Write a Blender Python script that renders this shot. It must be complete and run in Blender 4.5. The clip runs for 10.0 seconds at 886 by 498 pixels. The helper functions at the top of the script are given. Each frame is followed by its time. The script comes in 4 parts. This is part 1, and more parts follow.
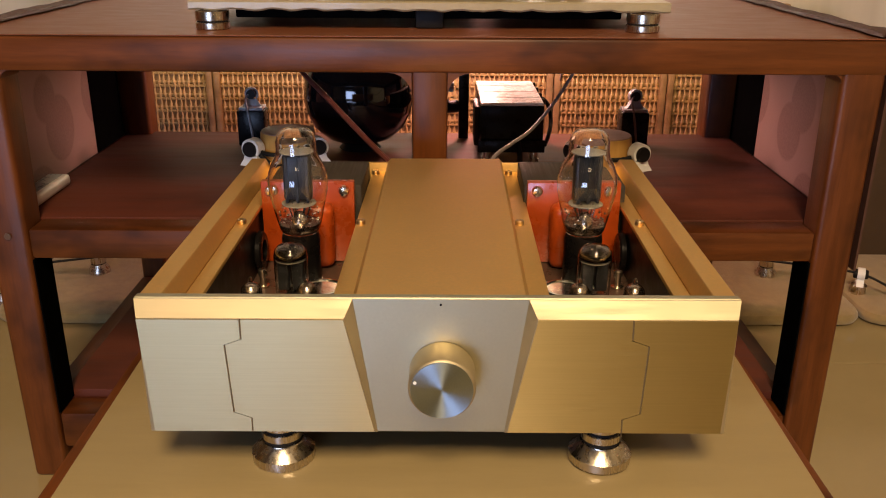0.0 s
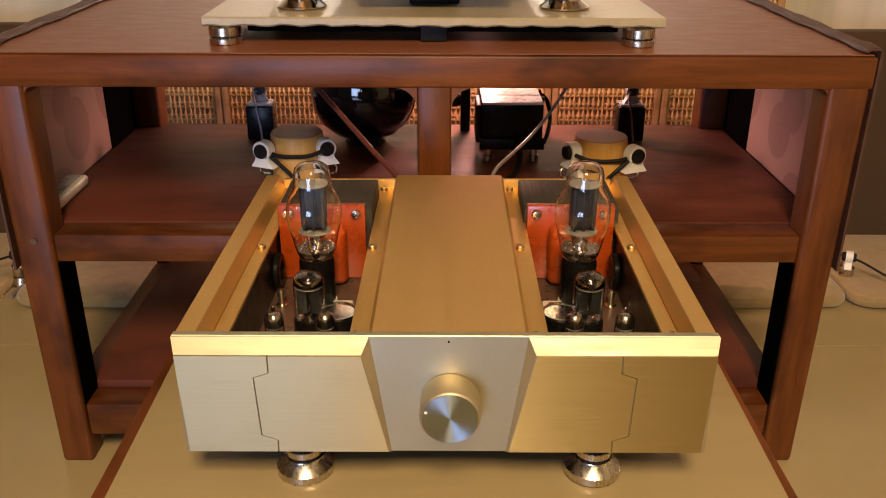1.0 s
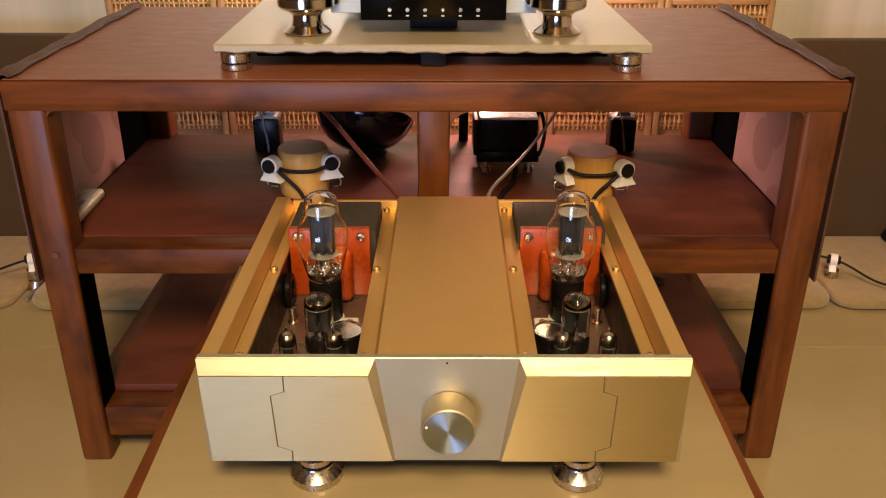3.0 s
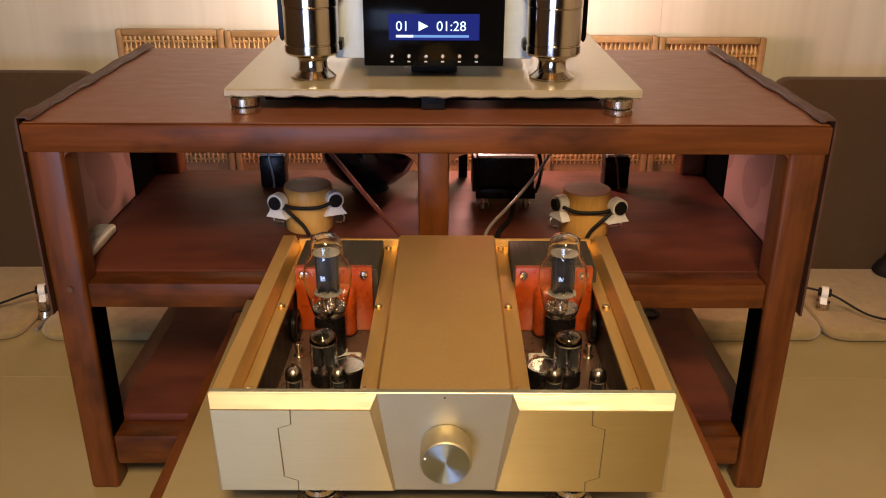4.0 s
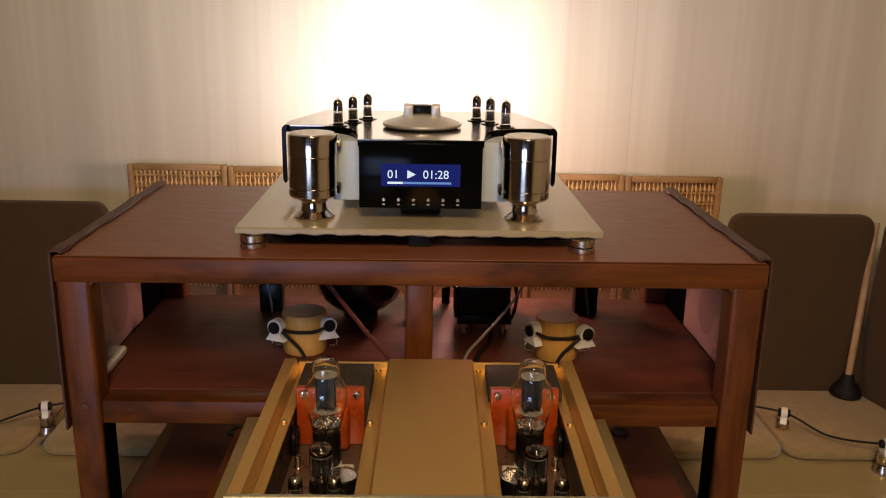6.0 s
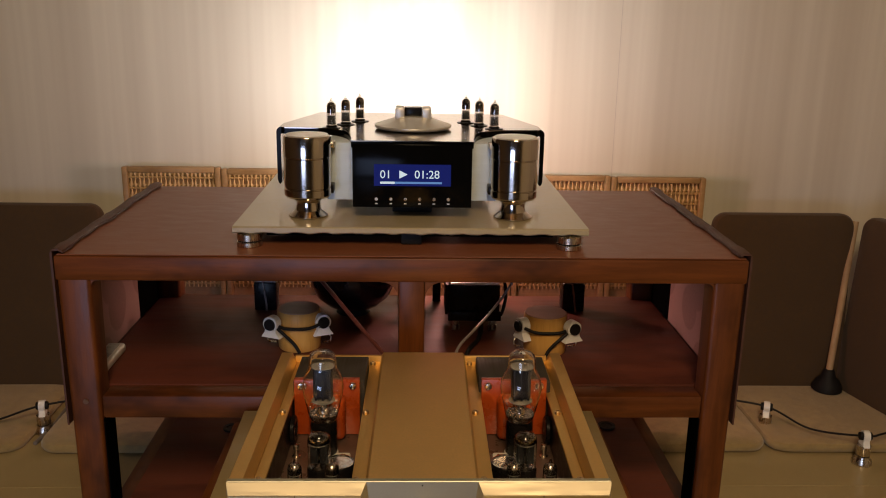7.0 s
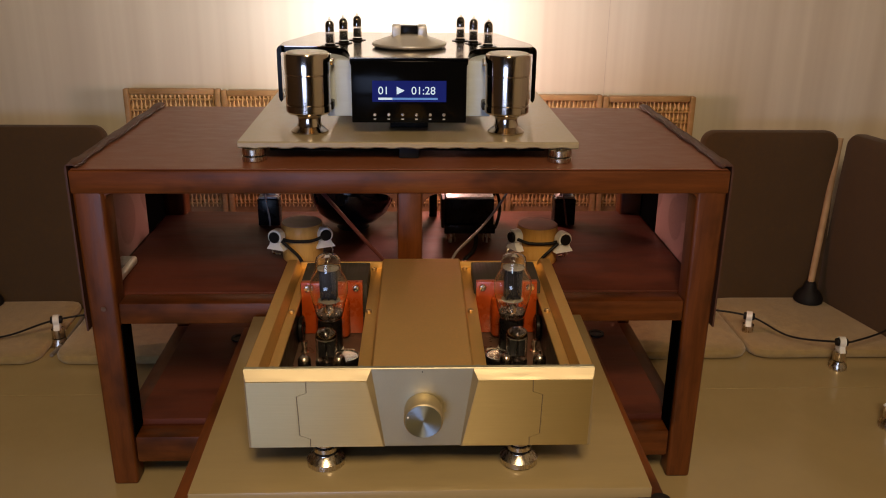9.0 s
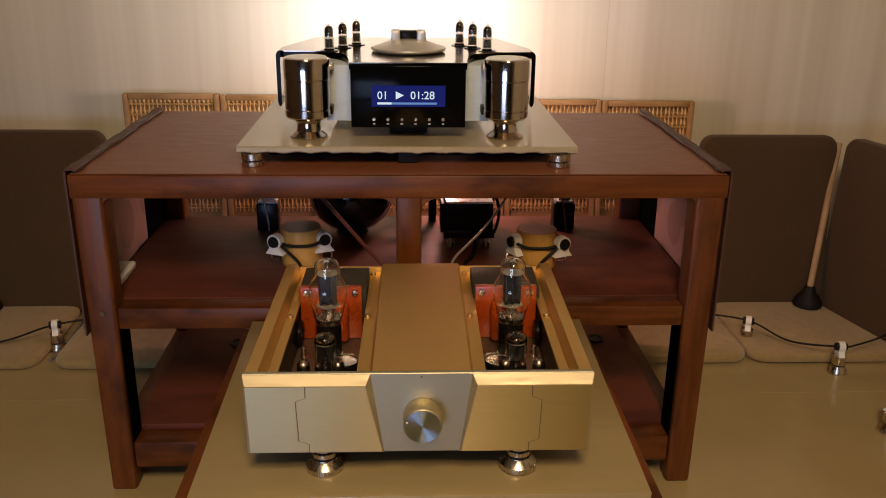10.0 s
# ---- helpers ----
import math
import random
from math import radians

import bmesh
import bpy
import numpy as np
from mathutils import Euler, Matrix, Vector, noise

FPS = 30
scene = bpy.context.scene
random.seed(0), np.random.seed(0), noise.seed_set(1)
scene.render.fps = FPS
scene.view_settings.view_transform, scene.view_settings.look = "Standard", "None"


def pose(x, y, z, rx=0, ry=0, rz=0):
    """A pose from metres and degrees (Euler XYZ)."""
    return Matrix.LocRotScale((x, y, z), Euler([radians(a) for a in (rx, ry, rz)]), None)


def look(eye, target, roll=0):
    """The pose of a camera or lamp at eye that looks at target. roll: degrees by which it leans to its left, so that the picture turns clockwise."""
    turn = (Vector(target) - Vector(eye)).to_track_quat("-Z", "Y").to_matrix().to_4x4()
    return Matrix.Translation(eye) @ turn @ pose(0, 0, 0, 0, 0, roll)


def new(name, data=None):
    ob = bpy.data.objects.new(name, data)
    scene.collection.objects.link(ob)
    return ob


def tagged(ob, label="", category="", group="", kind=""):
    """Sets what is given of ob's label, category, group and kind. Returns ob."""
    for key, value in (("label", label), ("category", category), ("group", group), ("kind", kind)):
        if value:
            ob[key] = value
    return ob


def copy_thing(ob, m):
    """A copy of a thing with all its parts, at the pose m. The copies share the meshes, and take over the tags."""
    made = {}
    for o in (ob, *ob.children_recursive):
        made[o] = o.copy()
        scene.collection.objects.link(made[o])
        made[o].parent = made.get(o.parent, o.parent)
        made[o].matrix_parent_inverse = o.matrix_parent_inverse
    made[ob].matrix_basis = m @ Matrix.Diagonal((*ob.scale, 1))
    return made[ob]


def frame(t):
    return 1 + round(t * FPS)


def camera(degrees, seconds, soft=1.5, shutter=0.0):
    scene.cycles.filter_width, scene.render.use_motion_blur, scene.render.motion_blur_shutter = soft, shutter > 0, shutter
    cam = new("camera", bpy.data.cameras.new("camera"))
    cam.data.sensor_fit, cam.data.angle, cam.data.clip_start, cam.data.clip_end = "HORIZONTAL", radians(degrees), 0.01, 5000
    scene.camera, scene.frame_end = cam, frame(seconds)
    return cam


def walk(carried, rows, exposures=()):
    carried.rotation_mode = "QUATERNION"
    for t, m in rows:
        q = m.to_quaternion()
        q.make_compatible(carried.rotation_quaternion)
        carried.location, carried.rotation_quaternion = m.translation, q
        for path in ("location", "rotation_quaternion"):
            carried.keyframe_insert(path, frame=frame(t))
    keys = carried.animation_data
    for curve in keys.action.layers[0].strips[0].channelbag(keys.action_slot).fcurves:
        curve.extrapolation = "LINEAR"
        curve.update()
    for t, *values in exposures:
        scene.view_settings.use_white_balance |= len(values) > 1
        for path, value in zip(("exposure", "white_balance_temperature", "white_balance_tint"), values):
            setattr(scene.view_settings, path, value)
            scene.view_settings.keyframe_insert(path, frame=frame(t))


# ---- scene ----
cam = camera(54.1, 10.0, 1.05)
PATH = [
    (0, (-0.001, -0.55, 0.752), (0.012, 1.319, 0.04), 0.4),
    (0.5, (-0.004, -0.56, 0.789), (0.011, 1.28, 0.006), 0.3),
    (1, (-0.008, -0.58, 0.837), (0.007, 1.247, 0.024), 0.3),
    (1.5, (-0.014, -0.598, 0.871), (0.01, 1.214, 0.024), 0.3),
    (2, (-0.015, -0.611, 0.89), (0.01, 1.202, 0.046), 0.3),
    (3.5, (-0.005, -0.642, 0.909), (0.006, 1.176, 0.075), 0.2),
    (4, (-0.005, -0.667, 0.932), (0.007, 1.172, 0.146), 0.3),
    (4.5, (-0.009, -0.706, 0.954), (0.006, 1.157, 0.227), 0.5),
    (5, (-0.008, -0.749, 0.981), (0.004, 1.132, 0.302), 0.6),
    (5.5, (-0.007, -0.781, 0.993), (0.021, 1.142, 0.442), 0.8),
    (7, (-0.013, -0.85, 0.999), (0.061, 1.079, 0.478), 1.0),
    (7.5, (-0.02, -0.883, 0.991), (0.063, 1.001, 0.327), 0.8),
    (8, (-0.022, -0.911, 0.988), (0.063, 0.967, 0.305), 0.8),
    (8.5, (-0.018, -0.925, 0.989), (0.064, 0.956, 0.313), 0.7),
    (9, (-0.017, -0.93, 0.993), (0.067, 0.95, 0.315), 0.7),
    (9.5, (-0.02, -0.931, 0.994), (0.067, 0.95, 0.321), 0.7),
    (10, (-0.017, -0.929, 0.993), (0.069, 0.954, 0.325), 0.7),
]
EXPOSURES = [(0, -0.15), (1.0, 0.05), (2.0, 0.2), (3.5, 0.12), (4.5, -0.3), (5.5, -0.58), (7.0, -0.98), (7.5, -1.0), (8.5, -0.83), (10, -0.8)]
walk(cam, [(t, look(eye, target, roll)) for t, eye, target, roll in PATH], EXPOSURES)

# ---------------------------------------------------------------- light
world = bpy.data.worlds.new("room_air")
scene.world = world
world.use_nodes = True
world.node_tree.nodes["Background"].inputs[0].default_value = (1.0, 0.86, 0.68, 1)
world.node_tree.nodes["Background"].inputs[1].default_value = 0.004


def lamp(name, kind, m, power, color, size=0.1, size_y=None, spread=180):
    data = bpy.data.lights.new(name, kind)
    data.energy, data.color = power, color
    if kind == "AREA":
        data.shape = "RECTANGLE"
        data.size, data.size_y = size, size_y or size
        data.spread = radians(spread)
    else:
        data.shadow_soft_size = size
    ob = new(name, data)
    ob.matrix_world = m
    return ob


WARM, COOL = (1.0, 0.72, 0.42), (0.46, 0.60, 1.0)
# the ceiling lamp of the room, a cool lamp added at an unseen low window for the faceplate's reflection, the uplight
# hidden behind the player and the pinkish bulb behind the shelf
lamp("ceiling_light_lamp", "AREA", look((0.05, -1.50, 2.44), (0.03, 0.10, 0.4)), 70, WARM, 0.6, 1.1, 125)
lamp("window_faceplate_fill", "AREA", look((-0.86, -2.93, 0.50), (-0.10, 0.0, 0.42)), 6.0, COOL, 1.42, 0.8, 60)
lamp("back_lamp_bulb", "AREA", look((-0.02, 1.13, 0.70), (-0.02, 1.56, 0.98)), 10.0, (0.94, 0.92, 0.93), 0.10, 0.10, 165)
lamp("rear_shelf_bulb", "POINT", pose(0.08, 1.15, 0.605), 9.5, (1.0, 0.45, 0.38), 0.025)


# ---------------------------------------------------------------- materials
def nodes_of(name):
    m = bpy.data.materials.new(name)
    m.use_nodes = True
    nt = m.node_tree
    return m, nt, nt.nodes["Principled BSDF"]


def mixed(nt, fac, a, b, mode="MIX"):
    n = nt.nodes.new("ShaderNodeMix")
    n.data_type, n.blend_type = "RGBA", mode
    for slot, v in ((0, fac), (6, a), (7, b)):
        if hasattr(v, "links"):
            nt.links.new(v, n.inputs[slot])
        else:
            n.inputs[slot].default_value = v
    return n.outputs[2]


def noise_of(nt, scale, stretch=(1, 1, 1), detail=4, rough=0.6, seed=0.0):
    tc, mp, nz = (nt.nodes.new("ShaderNode" + k) for k in ("TexCoord", "Mapping", "TexNoise"))
    mp.inputs["Scale"].default_value = stretch
    mp.inputs["Location"].default_value = (seed, seed * 1.7, seed * 0.6)
    nz.inputs["Scale"].default_value, nz.inputs["Detail"].default_value, nz.inputs["Roughness"].default_value = scale, detail, rough
    nt.links.new(tc.outputs["Object"], mp.inputs[0])
    nt.links.new(mp.outputs[0], nz.inputs[0])
    return nz.outputs["Fac"]


def ramp(nt, fac, lo, hi, a=0.0, b=1.0):
    n = nt.nodes.new("ShaderNodeMapRange")
    n.inputs[1].default_value, n.inputs[2].default_value, n.inputs[3].default_value, n.inputs[4].default_value = lo, hi, a, b
    nt.links.new(fac, n.inputs[0])
    return n.outputs[0]


def surface(name, c, rough=0.5, metal=0.0, vary=0.12, scale=40, stretch=(1, 1, 1), bump=0.0, bump_scale=None, rough_vary=0.08, coat=0.0, sheen=0.0, spec=None):
    """A plain surface with two scales of variation in colour and gloss."""
    m, nt, p = nodes_of(name)
    fine, broad = noise_of(nt, scale, stretch), noise_of(nt, scale * 0.13, stretch, 2, 0.5, 3.1)
    dark = tuple(v * (1 - vary) for v in c) + (1,)
    lite = tuple(min(1, v * (1 + vary)) for v in c) + (1,)
    col = mixed(nt, ramp(nt, fine, 0.3, 0.7), dark, lite)
    col = mixed(nt, ramp(nt, broad, 0.35, 0.65, 0, 0.5), col, tuple(v * (1 - 0.8 * vary) for v in c) + (1,))
    nt.links.new(col, p.inputs["Base Color"])
    nt.links.new(ramp(nt, fine, 0.3, 0.7, rough - rough_vary, rough + rough_vary), p.inputs["Roughness"])
    p.inputs["Metallic"].default_value = metal
    p.inputs["Coat Weight"].default_value = coat
    p.inputs["Sheen Weight"].default_value = sheen
    if spec is not None:
        p.inputs["Specular IOR Level"].default_value = spec
    if bump:
        b = nt.nodes.new("ShaderNodeBump")
        b.inputs["Strength"].default_value, b.inputs["Distance"].default_value = bump, 0.001
        nt.links.new(noise_of(nt, bump_scale or scale * 3, stretch, 3, 0.6, 1.3), b.inputs["Height"])
        nt.links.new(b.outputs[0], p.inputs["Normal"])
    return m


def wood(name, dark, lite, axis, rough=0.42, scale=14, coat=0.05):
    """Stained wood whose grain runs along one axis, with darker figure and fine pores."""
    m, nt, p = nodes_of(name)
    st = [1.0, 1.0, 1.0]
    st["xyz".index(axis)] = 0.09
    grain = noise_of(nt, scale * 4, st, 5, 0.65)
    figure = noise_of(nt, scale * 0.6, [v * 0.9 + 0.1 for v in st], 3, 0.55, 5.0)
    pores = noise_of(nt, scale * 26, [v if v == 1 else 0.05 for v in st], 2, 0.5, 2.0)
    col = mixed(nt, ramp(nt, grain, 0.15, 0.85), dark + (1,), lite + (1,))
    blotch = noise_of(nt, scale * 0.9, [0.5 + 0.5 * v for v in st], 3, 0.6, 8.0)
    col = mixed(nt, ramp(nt, blotch, 0.47, 0.66, 0, 0.75), col, tuple(v * 0.6 for v in dark) + (1,))
    col = mixed(nt, ramp(nt, figure, 0.5, 0.75, 0, 0.35), col, tuple(v * 0.55 for v in dark) + (1,))
    col = mixed(nt, ramp(nt, pores, 0.6, 0.75, 0, 0.18), col, tuple(v * 0.5 for v in dark) + (1,))
    nt.links.new(col, p.inputs["Base Color"])
    nt.links.new(ramp(nt, grain, 0.3, 0.7, rough - 0.07, rough + 0.09), p.inputs["Roughness"])
    p.inputs["Specular IOR Level"].default_value = 0.32
    p.inputs["Coat Weight"].default_value, p.inputs["Coat Roughness"].default_value = coat, 0.25
    b = nt.nodes.new("ShaderNodeBump")
    b.inputs["Strength"].default_value, b.inputs["Distance"].default_value = 0.25, 0.0006
    nt.links.new(pores, b.inputs["Height"])
    nt.links.new(b.outputs[0], p.inputs["Normal"])
    return m


def brushed(name, c, rough=0.3, aniso=0.75, grain=1.0, radial=None):
    """Brushed metal: long fine scratches and a highlight drawn out across them."""
    m, nt, p = nodes_of(name)
    p.inputs["Metallic"].default_value = 1.0
    st = (0.015, 1, 1) if not radial else (1, 1, 1)
    fine = noise_of(nt, 1100, st, 2, 0.5)
    spots = noise_of(nt, 1500, (0.03, 1, 1), 3, 0.6, 4.0)
    col = mixed(nt, ramp(nt, fine, 0.3, 0.7), tuple(v * 0.97 for v in c) + (1,), tuple(min(1, v * 1.03) for v in c) + (1,))
    nt.links.new(col, p.inputs["Base Color"])
    nt.links.new(ramp(nt, spots, 0.3, 0.7, rough - 0.03 * grain, rough + 0.04 * grain), p.inputs["Roughness"])
    p.inputs["Anisotropic"].default_value = aniso
    p.inputs["Anisotropic Rotation"].default_value = 0.25
    tg = nt.nodes.new("ShaderNodeTangent")
    if radial:
        tg.direction_type, tg.axis = "RADIAL", radial
    else:
        tg.direction_type = "UV_MAP"
    nt.links.new(tg.outputs[0], p.inputs["Tangent"])
    if not radial:
        b = nt.nodes.new("ShaderNodeBump")
        b.inputs["Strength"].default_value, b.inputs["Distance"].default_value = 0.010 * grain, 0.0002
        nt.links.new(spots, b.inputs["Height"])
        nt.links.new(b.outputs[0], p.inputs["Normal"])
    return m


def glass(name, c=(1, 1, 1), rough=0.02, alpha=None):
    m, nt, p = nodes_of(name)
    p.inputs["Base Color"].default_value = c + (1,)
    p.inputs["Roughness"].default_value = rough
    p.inputs["IOR"].default_value = 1.45
    p.inputs["Transmission Weight"].default_value = 1.0
    return m


def glow(name, c, power):
    m, nt, p = nodes_of(name)
    p.inputs["Base Color"].default_value = (0.01, 0.01, 0.01, 1)
    p.inputs["Emission Color"].default_value = c + (1,)
    p.inputs["Emission Strength"].default_value = power
    p.inputs["Specular IOR Level"].default_value = 0.05
    return m


def wallpaper():
    """Cream paper with fine upright silk stripes."""
    m, nt, p = nodes_of("wallpaper_cream_striped")
    stripe = noise_of(nt, 9, (1, 1, 0.01), 3, 0.7)
    thread = noise_of(nt, 70, (1, 1, 0.04), 3, 0.6, 2.0)
    col = mixed(nt, ramp(nt, stripe, 0.36, 0.64), (0.63, 0.57, 0.45, 1), (0.75, 0.70, 0.57, 1))
    col = mixed(nt, ramp(nt, thread, 0.35, 0.7, 0, 0.25), col, (0.64, 0.58, 0.46, 1))
    nt.links.new(col, p.inputs["Base Color"])
    nt.links.new(ramp(nt, stripe, 0.35, 0.65, 0.5, 0.75), p.inputs["Roughness"])
    b = nt.nodes.new("ShaderNodeBump")
    b.inputs["Strength"].default_value, b.inputs["Distance"].default_value = 0.2, 0.0008
    nt.links.new(thread, b.inputs["Height"])
    nt.links.new(b.outputs[0], p.inputs["Normal"])
    return m


def printed_cloth():
    """Mauve cloth printed with large overlapping discs."""
    m, nt, p = nodes_of("cloth_mauve_discs")
    tc, vo = nt.nodes.new("ShaderNodeTexCoord"), nt.nodes.new("ShaderNodeTexVoronoi")
    vo.inputs["Scale"].default_value = 8.5
    nt.links.new(tc.outputs["Object"], vo.inputs["Vector"])
    disc = ramp(nt, vo.outputs["Distance"], 0.50, 0.47)
    weave = noise_of(nt, 420, (1, 1, 1), 2, 0.5)
    col = mixed(nt, disc, (0.36, 0.22, 0.19, 1), (0.25, 0.14, 0.125, 1))
    col = mixed(nt, ramp(nt, weave, 0.3, 0.7, 0, 0.3), col, (0.42, 0.28, 0.24, 1))
    nt.links.new(col, p.inputs["Base Color"])
    p.inputs["Roughness"].default_value = 0.6
    return m


RW_D, RW_L = (0.050, 0.0135, 0.003), (0.205, 0.058, 0.010)
M_WOODX, M_WOODY, M_WOODZ = (wood("rosewood_" + a, RW_D, RW_L, a) for a in "xyz")
M_SHELFTOP = surface("matt_rosewood_veneer", (0.205, 0.069, 0.030), 0.46, 0.0, 0.03, 45, (0.45, 1, 1), 0.05, 300, 0.06, 0.05)
# Redder shelf wood, also darkened: the shade under the rack top is in it.
M_SHELF_SHADED = wood("rosewood_shelf_shaded", (0.088, 0.021, 0.011), (0.155, 0.041, 0.021), "x", 0.58, 9, 0.0)
M_PALEWOODZ = wood("pale_beech_z", (0.42, 0.26, 0.13), (0.58, 0.40, 0.22), "z", 0.5, 14, 0.0)
M_CUPWOOD = wood("golden_boxwood", (0.60, 0.30, 0.06), (0.80, 0.47, 0.14), "z", 0.4, 16)
M_CUPTOP = wood("red_end_grain", (0.34, 0.18, 0.12), (0.48, 0.28, 0.19), "x", 0.5, 10)
M_BOARD = surface("champagne_lacquer_board", (0.295, 0.225, 0.108), 0.36, 0.0, 0.06, 60, (0.15, 1, 1), 0.15, 300, 0.05, 0.25)
M_SLAB = surface("olive_beige_stone_slab", (0.40, 0.33, 0.20), 0.35, 0.0, 0.08, 80, (1, 1, 1), 0.2, 400, 0.06, 0.2)
M_GOLD = surface("sandblasted_gold_aluminium", (0.80, 0.53, 0.19), 0.50, 1.0, 0.05, 300, (1, 1, 1), 0.12, 1500, 0.04)
M_GOLDSATIN = brushed("brushed_champagne_aluminium", (0.50, 0.415, 0.225), 0.31, 0.93, 1.2)
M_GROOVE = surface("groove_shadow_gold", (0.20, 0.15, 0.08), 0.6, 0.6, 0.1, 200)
M_GOLDEDGE = surface("polished_gold_chamfer", (0.56, 0.48, 0.32), 0.58, 1.0, 0.04, 200, (0.1, 1, 1))
M_CENTRE = surface("matt_champagne_plate", (0.52, 0.495, 0.36), 0.46, 1.0, 0.04, 400, (1, 1, 1), 0.1, 1800, 0.03)
M_KNOBFACE = brushed("spun_aluminium", (0.31, 0.37, 0.41), 0.32, 0.92, 0.4, "Y")
M_STEEL = surface("polished_steel", (0.62, 0.55, 0.45), 0.27, 1.0, 0.06, 200, (1, 1, 0.1))
M_CHROME = surface("mirror_chrome", (0.60, 0.53, 0.46), 0.12, 1.0, 0.03, 60, (1, 1, 1), 0, None, 0.03)
M_BRASS = surface("brass_screw", (0.62, 0.46, 0.27), 0.38, 1.0, 0.08, 400)
M_ORANGE = surface("orange_lacquered_bobbin", (0.34, 0.048, 0.005), 0.3, 0.0, 0.22, 45, (1, 1, 1), 0.2, 120, 0.08, 0.4)
M_IRON = surface("varnished_dark_laminations", (0.040, 0.034, 0.026), 0.5, 0.0, 0.3, 300, (1, 0.02, 1), 0.2, 600, 0.1, 0.0, 0.0, 0.2)
M_BLACK = surface("black_bakelite", (0.006, 0.005, 0.005), 0.3, 0.0, 0.2, 80, (1, 1, 1), 0.05, None, 0.08, 0.0, 0.0, 0.14)
M_RUBBER = surface("black_rubber", (0.008, 0.007, 0.007), 0.6, 0.0, 0.2, 120, (1, 1, 1), 0.2, None, 0.08, 0.0, 0.0, 0.25)
M_GLOSSBLACK = surface("black_gloss_lacquer", (0.003, 0.003, 0.003), 0.12, 0.0, 0.1, 30, (1, 1, 1), 0, None, 0.03, 0.0, 0.0, 0.05)
M_BOWL = surface("black_glass_glaze", (0.006, 0.006, 0.007), 0.05, 0.0, 0.1, 30, (1, 1, 1), 0, None, 0.02, 0.3)
M_DECK = surface("dark_brown_chassis_deck", (0.14, 0.085, 0.058), 0.32, 0.4, 0.2, 60, (1, 1, 1), 0.1)
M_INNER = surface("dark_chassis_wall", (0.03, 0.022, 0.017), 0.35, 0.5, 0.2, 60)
M_CERAMIC = surface("white_ceramic", (0.72, 0.68, 0.58), 0.35, 0.0, 0.06, 60)
M_CLIP = surface("white_plastic_clip", (0.84, 0.83, 0.79), 0.42, 0.0, 0.06, 80)
M_GREYCLIP = surface("grey_plastic_clip", (0.34, 0.35, 0.36), 0.3, 0.0, 0.1, 80)
M_CAN = surface("bright_can_lid", (0.78, 0.77, 0.74), 0.18, 1.0, 0.05, 200)
M_ANODE = surface("carbonised_anode", (0.018, 0.018, 0.019), 0.45, 0.6, 0.2, 200, (1, 1, 0.1))
M_GETTER = surface("silver_getter", (0.36, 0.31, 0.27), 0.2, 1.0, 0.2, 120)
M_GETTERDARK = surface("dark_mirror_getter", (0.13, 0.115, 0.10), 0.14, 1.0, 0.15, 120)
M_TUBEGLASS = glass("tube_glass", (1.0, 0.985, 0.96))
M_GREYALU = surface("light_grey_aluminium", (0.60, 0.69, 0.76), 0.4, 0.0, 0.05, 200, (0.1, 1, 1))
M_PLATETOP = surface("pewter_gloss_plate", (0.27, 0.23, 0.20), 0.14, 1.0, 0.06, 120, (0.1, 1, 1), 0, None, 0.04)
M_LID = surface("satin_aluminium_lid", (0.66, 0.63, 0.58), 0.38, 0.55, 0.05, 300)
M_SCREEN = glow("blue_display", (0.003, 0.014, 0.19), 1.0)
M_DIGIT = glow("white_display_digits", (0.80, 0.93, 1.0), 1.5)
M_BAR = glow("light_blue_progress", (0.22, 0.45, 0.95), 0.9)
M_MARK = surface("pale_button_mark", (0.55, 0.55, 0.55), 0.4)
M_CLOTH = printed_cloth()
M_LEATHER = surface("dark_brown_leather_edge", (0.070, 0.026, 0.013), 0.55, 0.0, 0.3, 60, (1, 1, 1), 0.5, 200)
M_DARKPANEL = surface("black_felt_and_shade", (0.003, 0.003, 0.003), 1.0, 0.0, 0.3, 90, (1, 1, 1), 0, None, 0.0, 0.0, 0.0, 0.0)
M_BROWNPAD = surface("brown_upholstery", (0.066, 0.035, 0.011), 0.85, 0.0, 0.16, 90, (1, 1, 1), 0.4, 900, 0.05, 0.0, 0.1)
M_MAT = surface("beige_plush_mat", (0.34, 0.24, 0.095), 0.9, 0.0, 0.18, 50, (1, 1, 1), 0.8, 500, 0.05, 0.0, 0.4)
M_FLOOR = surface("cream_glazed_floor_tile", (0.40, 0.31, 0.155), 0.18, 0.0, 0.05, 7, (1, 1, 1), 0.03, 30, 0.05, 0.1)
M_GROUT = surface("floor_joint", (0.38, 0.295, 0.15), 0.6, 0.0, 0.15, 60)
M_WALL = wallpaper()
M_SEAM = surface("wallpaper_seam", (0.56, 0.50, 0.42), 0.7, 0, 0.1, 60)
# Unseen ceiling, toned well below white so less light bounces into dark places.
M_CEIL = surface("ceiling_low_bounce", (0.26, 0.24, 0.20), 0.8, 0.0, 0.04, 20, (1, 1, 1), 0.1)
# Unseen walls, made near-black brown to cut fill light and darken reflections.
M_ROOMWALL = surface("low_bounce_wall", (0.10, 0.066, 0.04), 0.7, 0.0, 0.06, 12, (1, 1, 1), 0.1)
M_REED = surface("straw_wicker_reed", (0.58, 0.37, 0.15), 0.55, 0.0, 0.32, 55, (1, 1, 1), 0.3, 300, 0.08)
M_CANE = wood("cane_frame", (0.33, 0.19, 0.075), (0.50, 0.32, 0.15), "x", 0.45, 14)
